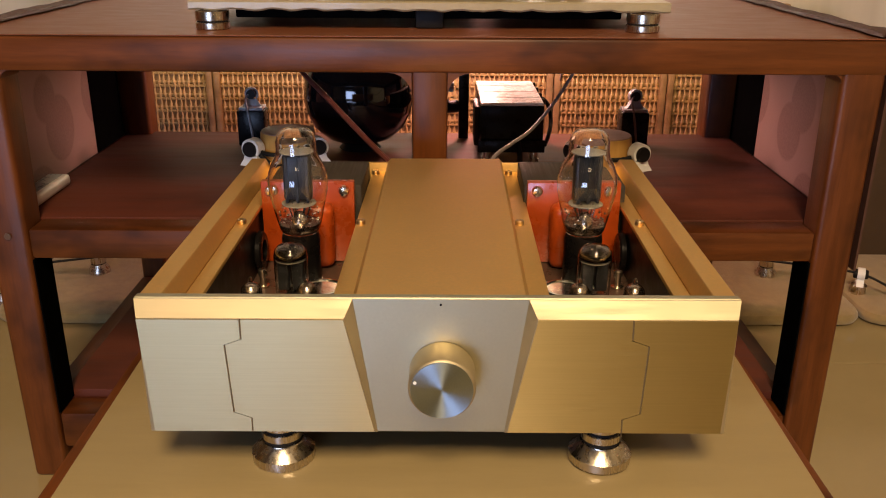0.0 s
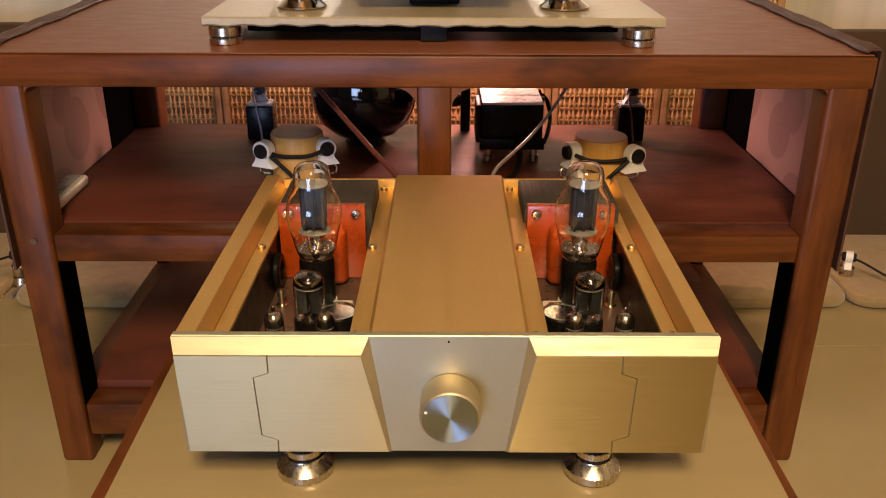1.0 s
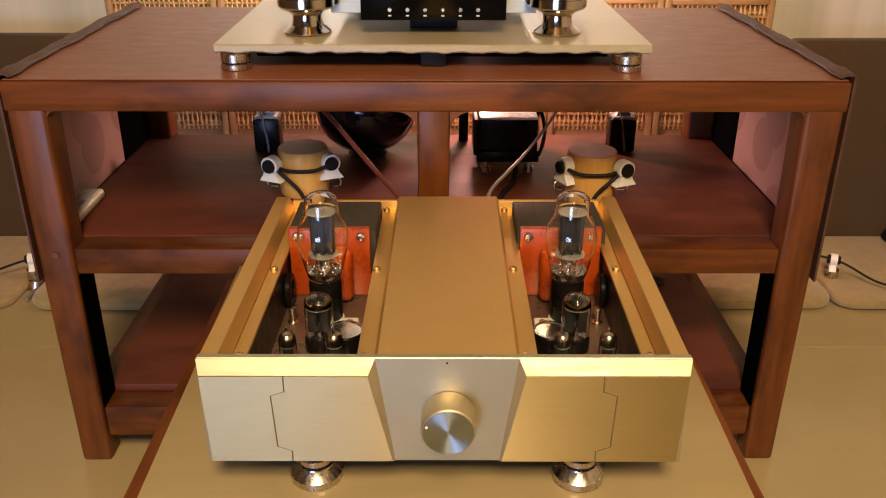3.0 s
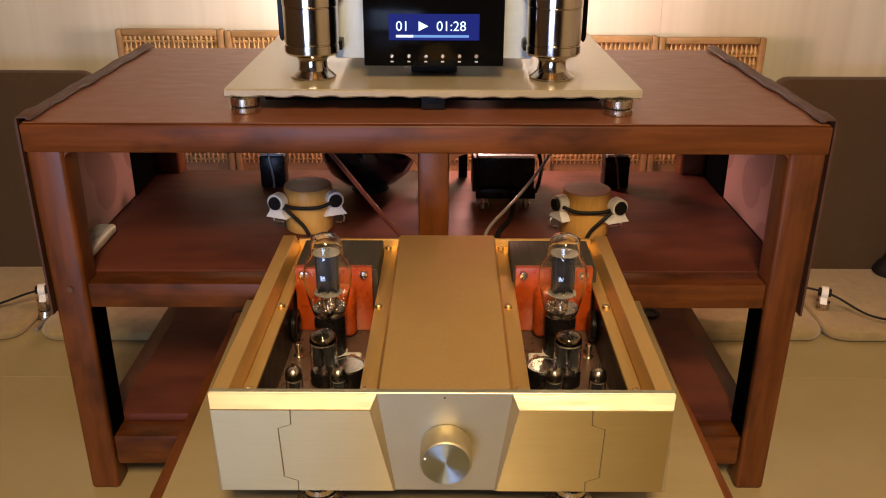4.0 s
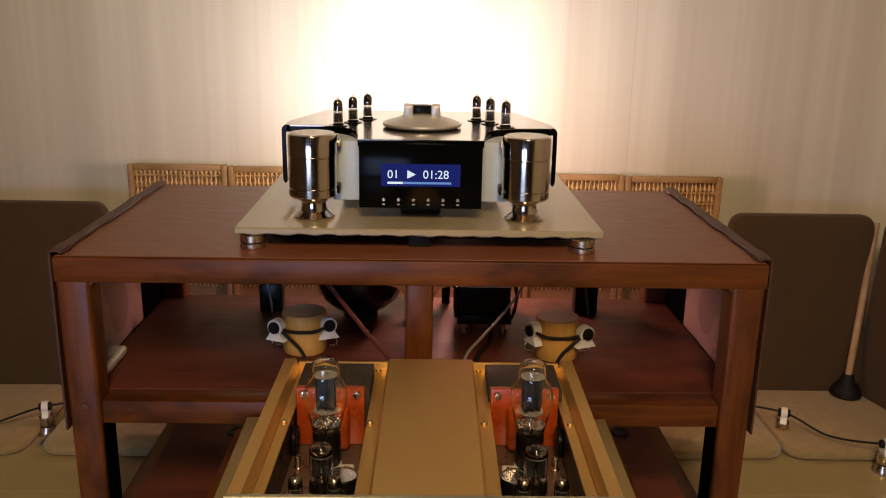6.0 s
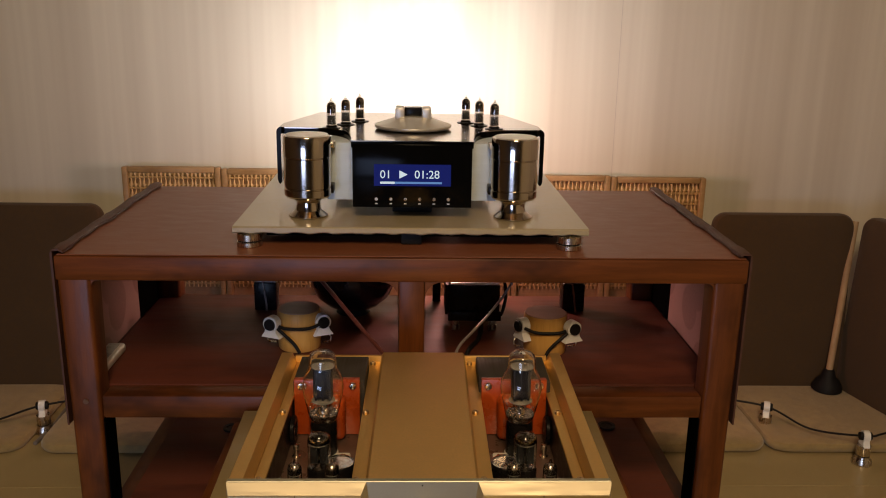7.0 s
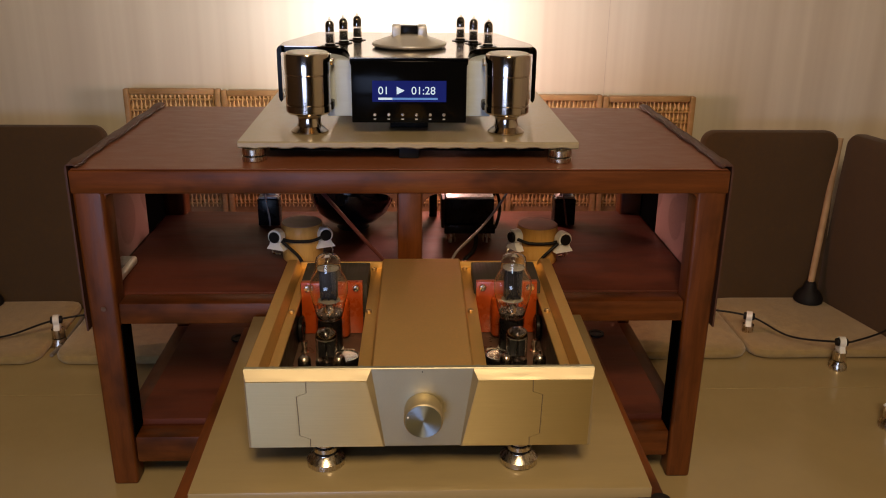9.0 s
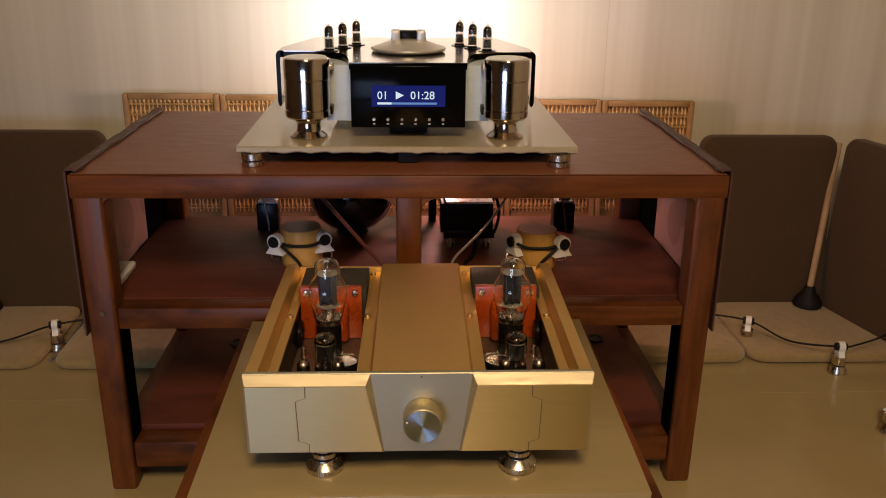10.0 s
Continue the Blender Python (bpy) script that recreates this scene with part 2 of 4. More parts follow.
M_WICKERBACK = surface("wicker_backing", (0.38, 0.22, 0.10), 0.8, 0.0, 0.2, 60)
M_CABLE = surface("black_cable_sheath", (0.010, 0.008, 0.008), 0.5, 0.0, 0.2, 120, (1, 1, 1), 0, None, 0.08, 0.0, 0.0, 0.25)
M_REDCABLE = surface("dark_red_cable_sheath", (0.12, 0.035, 0.03), 0.35, 0.0, 0.25, 120)
M_GREYCABLE = surface("grey_cable_sheath", (0.22, 0.19, 0.18), 0.35, 0.0, 0.15, 120)
M_FIN = surface("white_fin_paint", (0.80, 0.76, 0.73), 0.28, 0.0, 0.04, 60)
M_SILVERBOX = surface("silver_case", (0.72, 0.69, 0.65), 0.35, 0.3, 0.1, 80)
M_MICA = surface("smoky_mica", (0.13, 0.12, 0.10), 0.4, 0.0, 0.15, 200)


# ---------------------------------------------------------------- mesh helpers
BASES = {}


def thing(name, base, label, category, group="", kind="", turn=0.0):
    ob = new(name)
    ob.matrix_world = pose(*base, 0, 0, turn)
    ob.empty_display_size = 0.02
    BASES[ob.name] = Vector(base)
    return tagged(ob, label, category, group, kind)


def part(name, bm, material, parent=None, label="", world=False, kind="", angle=35, shells=False):
    """One bmesh as one mesh object under a thing or a part; world: its vertices are in the world's metres."""
    if world and parent is not None:
        bmesh.ops.translate(bm, verts=bm.verts, vec=-BASES[parent.name])
    if not shells:
        bmesh.ops.recalc_face_normals(bm, faces=bm.faces)
    me = bpy.data.meshes.new(name)
    uv = bm.loops.layers.uv.verify()
    for f in bm.faces:
        for lp in f.loops:
            lp[uv].uv = (lp.vert.co.x, lp.vert.co.z + lp.vert.co.y)
    bm.to_mesh(me)
    bm.free()
    me.shade_smooth()
    me.set_sharp_from_angle(angle=radians(angle))
    me.materials.append(material)
    ob = new(name, me)
    BASES[ob.name] = BASES[parent.name] if parent is not None else Vector()
    if parent is not None:
        ob.parent = parent
    return tagged(ob, label, "", "", kind)


def box(x0, x1, y0, y1, z0, z1, bevel=0.0, seg=2, bm=None):
    bm = bm or bmesh.new()
    got = bmesh.ops.create_cube(bm, size=1.0)["verts"]
    for v in got:
        v.co = Vector(((x0 + x1) / 2 + v.co.x * (x1 - x0), (y0 + y1) / 2 + v.co.y * (y1 - y0), (z0 + z1) / 2 + v.co.z * (z1 - z0)))
    if bevel:
        edges = {e for v in got for e in v.link_edges}
        bmesh.ops.bevel(bm, geom=list(edges), offset=bevel, segments=seg, profile=0.5, affect="EDGES")
    return bm


def lathe(profile, cx=0.0, cy=0.0, cz=0.0, seg=32, axis="z", bm=None):
    """Turned solid: profile of (radius, height) from bottom to top."""
    bm = bm or bmesh.new()
    rings = []
    for r, h in profile:
        ring = []
        for i in range(seg if r > 1e-6 else 1):
            a = 2 * math.pi * i / seg
            u, v = r * math.cos(a), r * math.sin(a)
            co = {"z": (u, v, h), "y": (u, h, v), "x": (h, u, v)}[axis]
            ring.append(bm.verts.new((cx + co[0], cy + co[1], cz + co[2])))
        rings.append(ring)
    for a, b in zip(rings, rings[1:]):
        for i in range(seg):
            q = [a[i % len(a)], a[(i + 1) % len(a)], b[(i + 1) % len(b)], b[i % len(b)]]
            q = [v for n, v in enumerate(q) if v not in q[:n]]
            if len(q) > 2:
                bm.faces.new(q)
    for ring in (rings[0], rings[-1]):
        if len(ring) > 2:
            bm.faces.new(ring)
    return bm


def prism(poly, axis, a, b, bm=None):
    """A polygon drawn out along an axis from a to b. poly: the two other coordinates in xyz order."""
    bm = bm or bmesh.new()

    def at(p, h):
        return {"x": (h, p[0], p[1]), "y": (p[0], h, p[1]), "z": (p[0], p[1], h)}[axis]

    lo, hi = [bm.verts.new(at(p, a)) for p in poly], [bm.verts.new(at(p, b)) for p in poly]
    bm.faces.new(lo), bm.faces.new(hi)
    for i in range(len(poly)):
        j = (i + 1) % len(poly)
        bm.faces.new((lo[i], lo[j], hi[j], hi[i]))
    return bm


def spline(points, steps=8):
    pts = [Vector(p) for p in points]
    pts = [2 * pts[0] - pts[1]] + pts + [2 * pts[-1] - pts[-2]]
    out = []
    for i in range(1, len(pts) - 2):
        p0, p1, p2, p3 = pts[i - 1:i + 3]
        for s in range(steps):
            t = s / steps
            out.append(0.5 * (2 * p1 + (p2 - p0) * t + (2 * p0 - 5 * p1 + 4 * p2 - p3) * t * t + (3 * p1 - p0 - 3 * p2 + p3) * t ** 3))
    return out + [pts[-2]]


def sweep(points, radius, seg=8, steps=8, bm=None, flat=1.0):
    """A round cord through the points."""
    bm = bm or bmesh.new()
    line, rings = spline(points, steps) if steps > 1 else [Vector(p) for p in points], []
    up = Vector((0.13, 0.21, 1)).normalized()
    for i, p in enumerate(line):
        d = (line[min(i + 1, len(line) - 1)] - line[max(i - 1, 0)]).normalized()
        side = d.cross(up).normalized() if abs(d.dot(up)) < 0.98 else d.cross(Vector((0, 1, 0))).normalized()
        top = side.cross(d)
        rings.append([bm.verts.new(p + radius * (math.cos(2 * math.pi * k / seg) * side + flat * math.sin(2 * math.pi * k / seg) * top)) for k in range(seg)])
    for a, b in zip(rings, rings[1:]):
        for k in range(seg):
            bm.faces.new((a[k], a[(k + 1) % seg], b[(k + 1) % seg], b[k]))
    bm.faces.new(rings[0]), bm.faces.new(rings[-1])
    return bm


def arc(cx, cy, r, a0, a1, n=8):
    return [(cx + r * math.cos(radians(a0 + (a1 - a0) * i / n)), cy + r * math.sin(radians(a0 + (a1 - a0) * i / n))) for i in range(n + 1)]


def setting(name, bm, material, label="", category=""):
    return tagged(part(name, bm, material), label, category, "", "structure")


# ---------------------------------------------------------------- the room
XL, XR, YF, YB, ZC = -1.75, 1.42, -3.0, 1.56, 2.5
floor = setting("floor", box(XL - 0.1, XR + 0.1, YF - 0.1, YB + 0.1, -0.08, -0.003), M_GROUT, "cream glazed tile floor with a soft sheen", "floor")
setting("wall_back", box(XL - 0.1, XR + 0.1, YB, YB + 0.1, 0, ZC), M_WALL, "cream striped wallpaper wall lit from a hidden lamp", "wall")
setting("wall_right", box(XR, XR + 0.1, YF, YB, 0, ZC), M_WALL, "cream striped wallpaper side wall", "wall")
setting("wall_left", box(XL - 0.1, XL, YF, YB, 0, ZC), M_ROOMWALL, "unseen dark brown side wall, kept dark to cut fill light", "wall")
wf = box(XL, -1.55, YF - 0.1, YF, 0, ZC)
for b in ((-0.15, XR, 0, ZC), (-1.55, -0.15, 0, 0.08), (-1.55, -0.15, 0.92, ZC)):
    box(b[0], b[1], YF - 0.1, YF, b[2], b[3], bm=wf)
setting("wall_front", wf, M_ROOMWALL, "unseen dark brown wall, kept dark to cut fill light, with a window opening", "wall")
setting("ceiling", box(XL - 0.1, XR + 0.1, YF - 0.1, YB + 0.1, ZC, ZC + 0.1), M_CEIL, "unseen ceiling, toned dark to cut bounce light", "ceiling")
# Unseen window, set low and wide so the left faceplate reflects cool light.
win = setting("window_1", box(-1.55, -0.15, YF - 0.06, YF - 0.05, 0.08, 0.92), glow("window_cool_glow", (0.75, 0.87, 1.0), 1.2), "unseen low glowing window pane, added for the faceplate's cool reflection", "window")
for i, b in enumerate(((-1.55, -1.51, 0.08, 0.92), (-0.19, -0.15, 0.08, 0.92), (-0.87, -0.83, 0.12, 0.88), (-1.51, -0.19, 0.08, 0.12), (-1.51, -0.19, 0.88, 0.92))):
    part("window_frame", box(b[0], b[1], YF - 0.05, YF - 0.01, b[2], b[3], 0.004), M_CERAMIC, win)
# paper joints on the back wall
for x in (0.553,):
    setting("trim", box(x - 0.0006, x + 0.0006, YB - 0.0007, YB + 0.001, 0.0, ZC), M_SEAM, "fine upright joint between wallpaper sheets", "wallpaper joint")

# ---------------------------------------------------------------- rack
RX0, RX1, RY0, RY1, RT = -0.581, 0.541, 0.495, 1.068, 0.6215
LEG = 0.055
rack = thing("equipment_rack", ((RX0 + RX1) / 2, RY0, 0), "reddish-brown rosewood equipment rack with three open shelves", "rack")
for lx in (RX0, RX1 - LEG):
    for ly in (RY0, RY1 - LEG):
        bm = box(lx + (0.0015 if lx == RX0 else 0), lx + LEG - (0 if lx == RX0 else 0.0015), ly + 0.0015, ly + LEG - 0.0015, 0.0, RT - 0.022, 0.007, 3)
        for v in bm.verts:
            if v.co.z < 0.03:
                v.co.x += (lx + LEG / 2 - v.co.x) * 0.14
                v.co.y += (ly + LEG / 2 - v.co.y) * 0.14
        part("leg", bm, M_WOODZ, rack, world=True)
for lx in (RX0 + LEG + 0.0005, RX1 - LEG - 0.0025):
    part("inner_strip", box(lx, lx + 0.002, RY0 + 0.003, RY0 + LEG - 0.003, 0.106, 0.3345), M_DARKPANEL, rack, "black strip on the inner side of the leg", world=True)
# top frame with rounded inner corners
beam = box(RX0, RX1, RY0, RY0 + LEG, RT - 0.043, RT - 0.002, 0.004)
PX0, PX1, R = -0.033, 0.0105, 0.028
zb = RT - 0.043
for cx, sgn in ((PX0, -1), (PX1, 1), (RX0 + LEG, 1), (RX1 - LEG, -1)):
    r = R if cx in (PX0, PX1) else 0.010
    pts = [(cx, zb + 0.002), (cx, zb - r)] + [(cx + sgn * (r - r * math.cos(radians(a))), zb - r + r * math.sin(radians(a))) for a in (15, 30, 45, 60, 75, 90)] + [(cx + sgn * r, zb + 0.002)]
    prism(pts, "y", RY0 + 0.003, RY0 + LEG - 0.004, beam)
part("top_beam", beam, M_WOODX, rack, world=True)
part("back_beam", box(RX0, RX1, RY1 - LEG, RY1, RT - 0.043, RT - 0.002, 0.004), M_WOODX, rack, world=True)
for sx in (RX0, RX1 - LEG):
    part("side_beam", box(sx + 0.002, sx + LEG - 0.002, RY0 + LEG, RY1 - LEG, RT - 0.043, RT - 0.003, 0.003), M_WOODY, rack, world=True)
part("top_panel", box(RX0 + 0.004, RX1 - 0.004, RY0 + 0.004, RY1 - 0.004, RT - 0.0015, RT, 0.0006, 1), M_SHELFTOP, rack, "matt red-brown rack top", world=True)
part("centre_post", box(PX0, PX1, RY0 + 0.002, RY0 + 0.050, 0.3775, RT - 0.025, 0.005), M_WOODZ, rack, world=True)
part("back_post", box(PX0 - 0.004, PX1 - 0.004, RY1 - 0.05, RY1 - 0.004, 0.3775, RT - 0.043, 0.005), M_WOODZ, rack, world=True)
part("middle_shelf", box(RX0 + 0.006, RX1 - 0.006, RY0 + 0.052, RY1 - 0.026, 0.356, 0.3780, 0.003), M_SHELF_SHADED, rack, "red-brown middle shelf with a satin sheen", world=True)
part("shelf_rail", box(RX0 + LEG, RX1 - LEG, RY0 + 0.004, RY0 + 0.050, 0.336, 0.3765, 0.004), M_WOODX, rack, world=True)
part("shelf_rail", box(RX0 + LEG, RX1 - LEG, RY1 - 0.05, RY1 - 0.004, 0.329, 0.3555, 0.004), M_WOODX, rack, world=True)
part("lower_shelf", box(RX0 + LEG - 0.01, RX1 - LEG + 0.01, RY0 + 0.052, RY1 - 0.06, 0.098, 0.116, 0.003), M_SHELF_SHADED, rack, world=True)
part("lower_rail", box(RX0 + LEG, RX1 - LEG, RY0 + 0.004, RY0 + 0.050, 0.050, 0.105, 0.005), M_WOODX, rack, world=True)
part("lower_rail", box(RX0 + LEG, RX1 - LEG, RY1 - 0.058, RY1 - 0.012, 0.050, 0.105, 0.005), M_WOODX, rack, world=True)
for sx in (RX0 + 0.006, RX1 - LEG + 0.006):
    part("lower_side_rail", box(sx, sx + 0.043, RY0 + LEG, RY1 - LEG, 0.055, 0.097, 0.004), M_WOODY, rack, world=True)
    part("middle_side_rail", box(sx, sx + 0.043, RY0 + LEG, RY1 - LEG, 0.334, 0.3555, 0.004), M_WOODY, rack, world=True)
part("grommet", lathe([(0.019, 0.117), (0.019, 0.121), (0.013, 0.1205), (0.012, 0.1185), (0, 0.1185)], -0.401, 0.895, 0, 24), M_RUBBER, rack, "round black cable grommet", world=True)
part("grommet", lathe([(0.019, 0.117), (0.019, 0.121), (0.013, 0.1205), (0.012, 0.1185), (0, 0.1185)], 0.427, 0.905, 0, 24), M_RUBBER, rack, "round black cable grommet", world=True)
# wood plugs in the legs
for px in (RX0 + 0.030,):
    part("plug", lathe([(0.0045, -0.0005), (0.0045, 0.001), (0, 0.0013)], px, RY0 + 0.0003, 0.368, 12, "y"), M_DECK, rack, world=True)

# side hangings: printed cloth on the inside, dark leather edge folded over the top
for s, x in ((-1, RX0), (1, RX1)):
    hang = thing("side_hanging", (x, (RY0 + RY1) / 2, 0.32), "mauve disc-printed cloth on the rack side with leather edging", "cloth panel", "side hangings")
    part("cloth", box(x - s * 0.004, x - s * 0.001, RY0 + LEG, 0.884, 0.3778, RT - 0.043), M_CLOTH, hang, world=True)
    part("felt_panel", box(x - s * 0.005, x - s * 0.0005, 0.8845, RY1 - LEG, 0.3778, RT - 0.043), M_DARKPANEL, hang, "black felt end panel", world=True)
    # outer sheet and curled edge
    pts = [(x + s * 0.0015, 0.325), (x + s * 0.0045, 0.325), (x + s * 0.0055, RT + 0.002), (x + s * 0.001, RT + 0.0070), (x - s * 0.0075, RT + 0.0080), (x - s * 0.0135, RT + 0.0048), (x - s * 0.0140, RT + 0.0023), (x - s * 0.0075, RT + 0.0048), (x + s * 0.0015, RT + 0.004)]
    if s > 0:
        pts.reverse()
    bm = bmesh.new()
    rows = []
    for k in range(19):
        y = RY0 + 0.002 + (RY1 - RY0 - 0.004) * k / 18
        w = 0.0022 * math.sin(k * 1.9) + 0.0015 * math.sin(k * 0.8 + 1)
        rows.append([bm.verts.new((px - (s * w if pz > RT and abs(px - x) > 0.006 else 0), y, pz + (abs(w) if pz > RT + 0.003 else 0))) for px, pz in pts])
    for a, b in zip(rows, rows[1:]):
        for i in range(len(pts)):
            j = (i + 1) % len(pts)
            bm.faces.new((a[i], a[j], b[j], b[i]))
    bm.faces.new(rows[0]), bm.faces.new(rows[-1])
    part("edging", bm, M_LEATHER, hang, "dark leather edging curled over the rack top", world=True)

# ---------------------------------------------------------------- low stand and amplifier board
stand = thing("low_stand", (0, 0.25, 0), "reddish-brown wooden stand with black rubber corner caps", "stand")
SX, SY0, SY1, SZ = 0.306, -0.030, 0.487, 0.339
for sx in (-SX, SX - 0.034):
    part("side_rail", box(sx, sx + 0.034, SY0 + 0.004, SY1 - 0.004, SZ - 0.05, SZ, 0.005), M_WOODY, stand, world=True)
    for ly in (SY0 + 0.004, SY1 - 0.04):
        part("leg", box(sx + 0.002, sx + 0.034, ly, ly + 0.034, 0.0, SZ - 0.0505, 0.005), M_WOODZ, stand, world=True)
for y in (SY0 + 0.002, SY1 - 0.036):
    part("cross_rail", box(-SX + 0.035, SX - 0.035, y, y + 0.03, SZ - 0.05, SZ - 0.001, 0.004), M_WOODX, stand, world=True)
part("stand_top", box(-SX + 0.035, SX - 0.035, SY0 + 0.033, SY1 - 0.037, SZ - 0.018, SZ - 0.0015), M_WOODX, stand, world=True)
for sx in (-SX + 0.008, SX - 0.008):
    part("corner_cap", lathe([(0.012, SZ - 0.050), (0.0150, SZ - 0.047), (0.0150, SZ - 0.003), (0.012, SZ + 0.0005), (0, SZ + 0.0015)], sx, SY0 - 0.0035, 0, 20), M_RUBBER, stand, "black rubber corner cap", world=True)
BT = 0.355
board = prism([(-0.283, -0.032), (0.286, -0.032), (0.296, 0.490), (-0.289, 0.490)], "z", SZ + 0.0005, BT)
bmesh.ops.bevel(board, geom=list(board.edges), offset=0.0015, segments=2, profile=0.5, affect="EDGES")
board = tagged(part("amplifier_board", board, M_BOARD), "champagne lacquered board under the amplifier", "board")

# ---------------------------------------------------------------- amplifier
AW, AH0, AH1, AD = 0.211, 0.043, 0.150, 0.376
CX = 0.0030
LEDGE = AH1 - 0.0130
SMALL = {-1: (-0.1510, -0.1060), 1: (0.1130, 0.1570)}
amp = thing("tube_amplifier", (-0.0005, 0.000, BT), "champagne gold tube amplifier with brushed faceplate and open top bays", "amplifier", turn=-0.8)
amp.matrix_world = pose(-0.0005, 0.0, BT, 0, -0.35, -0.8)
BASES[amp.name] = Vector((0, 0, 0))
part("faceplate", box(-AW, AW, 0.0, 0.0070, AH0, AH1 + 0.001, 0.0008, 1), M_CENTRE, amp, "matt champagne centre plate")


def swell(z):
    """How far the side pads stand proud: most at the top, hardly at the foot."""
    return -0.0016 - 0.0080 * (z - AH0) / (AH1 - 0.0105 - AH0)


def leaning(bm):
    for v in bm.verts:
        v.co.y += swell(v.co.z)
    return bm


for s in (-1, 1):
    base = [(s * AW, AH0), (CX + s * 0.0465, AH0), (CX + s * 0.0615, AH1), (s * AW, AH1)]
    front = [(s * (AW - 0.0035), AH0 + 0.0015), (CX + s * 0.0480, AH0 + 0.0015), (CX + s * 0.0668, AH1 - 0.0105), (s * (AW - 0.0035), AH1 - 0.0105)]
    bm = bmesh.new()
    vb, vf = [bm.verts.new((x, -0.0003, z)) for x, z in base], [bm.verts.new((x, swell(z), z)) for x, z in front]
    bm.faces.new(vb), bm.faces.new(vf)
    for i in range(4):
        j = (i + 1) % 4
        bm.faces.new((vb[i], vb[j], vf[j], vf[i]))
    pad = part("bevelled_surround", bm, M_GOLDEDGE, amp, "polished gold bevel", angle=10)
    g = [(0.1355, AH1 - 0.0107), (0.1360, 0.1235), (0.1480, 0.119), (0.1470, 0.0620), (0.1345, 0.0570), (0.1350, AH0 + 0.0015)]
    w = 0.0006
    # Dark strip between the panels: the groove's shade is put into its colour.
    part("groove_shade", leaning(prism([(s * (x - 0.002), min(z, AH1 - 0.0111)) for x, z in g] + [(s * (x + 0.002), min(z, AH1 - 0.0111)) for x, z in reversed(g)], "y", 0.0004, -0.0003)), M_GROOVE, pad, "dark strip with the groove's shade in its colour", angle=10)
    inner = [(CX + s * 0.0485, AH0 + 0.002), (CX + s * 0.0671, AH1 - 0.0109)] + [(s * (x - w), min(z, AH1 - 0.0109)) for x, z in g[:-1]] + [(s * (g[-1][0] - w), AH0 + 0.002)]
    outer = [(s * (AW - 0.0039), AH0 + 0.002), (s * (AW - 0.0039), AH1 - 0.0109)] + [(s * (x + w), min(z, AH1 - 0.0109)) for x, z in g[:-1]] + [(s * (g[-1][0] + w), AH0 + 0.002)]
    for nm, poly in (("inner_panel", inner), ("outer_panel", outer)):
        part(nm, leaning(prism(poly, "y", 0.0004, -0.0017)), M_GOLDSATIN, pad, "brushed champagne aluminium", angle=10)
knob = part("volume_knob", lathe([(0.0225, 0.0), (0.0235, -0.001), (0.0235, -0.0255), (0.0225, -0.027), (0.0218, -0.0275)], CX + 0.001, 0.0, 0.094, 64, "y"), M_GOLDEDGE, amp, "round gold volume knob")
part("knob_face", lathe([(0.0219, -0.0268), (0.0217, -0.0282), (0.012, -0.0279), (0.0, -0.0276)], CX + 0.001, 0.0, 0.094, 64, "y"), M_KNOBFACE, knob, "spun aluminium knob face")
part("index_dimple", lathe([(0.0012, -0.0279), (0.0012, -0.0285), (0, -0.0286)], CX - 0.0175, 0.0, 0.100, 12, "y"), M_CLIP, knob)
part("pin_hole", lathe([(0.0009, -0.0001), (0.0009, -0.0006), (0, -0.0006)], CX, 0.0, 0.146, 10, "y"), M_BLACK, amp)
# chassis
for s in (-1, 1):
    rail = prism([(s * AW * 0.995, AH0 + 0.001), (s * AW * 0.995, AH1 - 0.0008), (s * (AW * 0.995 - 0.0008), AH1), (s * 0.1945, AH1), (s * 0.1938, AH1 - 0.0006), (s * 0.1876, LEDGE), (s * 0.1872, AH0 + 0.001)], "y", 0.0075, AD)
    part("side_rail", rail, M_GOLD, amp, "sandblasted gold side rail with a sloping inner shoulder", angle=20)
    a, b = sorted((s * 0.1870, s * 0.1742))
    part("ledge", box(a, b, 0.0075, AD - 0.004, LEDGE - 0.004, LEDGE, 0.0008), M_GOLD, amp)
    a, b = sorted((s * 0.1795, s * 0.1765))
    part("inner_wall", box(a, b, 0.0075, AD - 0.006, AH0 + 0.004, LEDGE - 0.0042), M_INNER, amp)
    a, b = sorted((CX + s * 0.0800, CX + s * 0.0628))
    part("ledge", box(a, b, 0.0075, AD - 0.004, LEDGE - 0.004, LEDGE, 0.0008), M_GOLD, amp)
    a, b = sorted((CX + s * 0.0785, CX + s * 0.0755))
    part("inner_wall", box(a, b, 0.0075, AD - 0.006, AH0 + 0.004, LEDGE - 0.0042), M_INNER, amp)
    for y in (0.024, 0.196, 0.362):
        for x in (0.1808, 0.0722):
            if not (x > 0.1 and y > 0.3):
                part("screw", lathe([(0.0042, 0), (0.0042, 0.0035), (0.0036, 0.0042), (0.0022, 0.0042), (0.0020, 0.0024), (0, 0.0024)], s * x, y, LEDGE, 14), M_BRASS, amp, "brass cap screw")
    part("rear_post", sweep([(s * 0.084, 0.367, AH1 - 0.008), (s * 0.098, 0.367, AH1 - 0.008)], 0.003, 10, 1), M_STEEL, amp)
cover = prism([(CX - 0.0625, LEDGE - 0.003), (CX - 0.0625, AH1 - 0.003), (CX - 0.0595, AH1 + 0.0005), (CX + 0.0595, AH1 + 0.0005), (CX + 0.0625, AH1 - 0.003), (CX + 0.0625, LEDGE - 0.003)], "y", 0.0075, AD)
part("top_cover", cover, M_GOLD, amp, "sandblasted gold centre cover", angle=20)
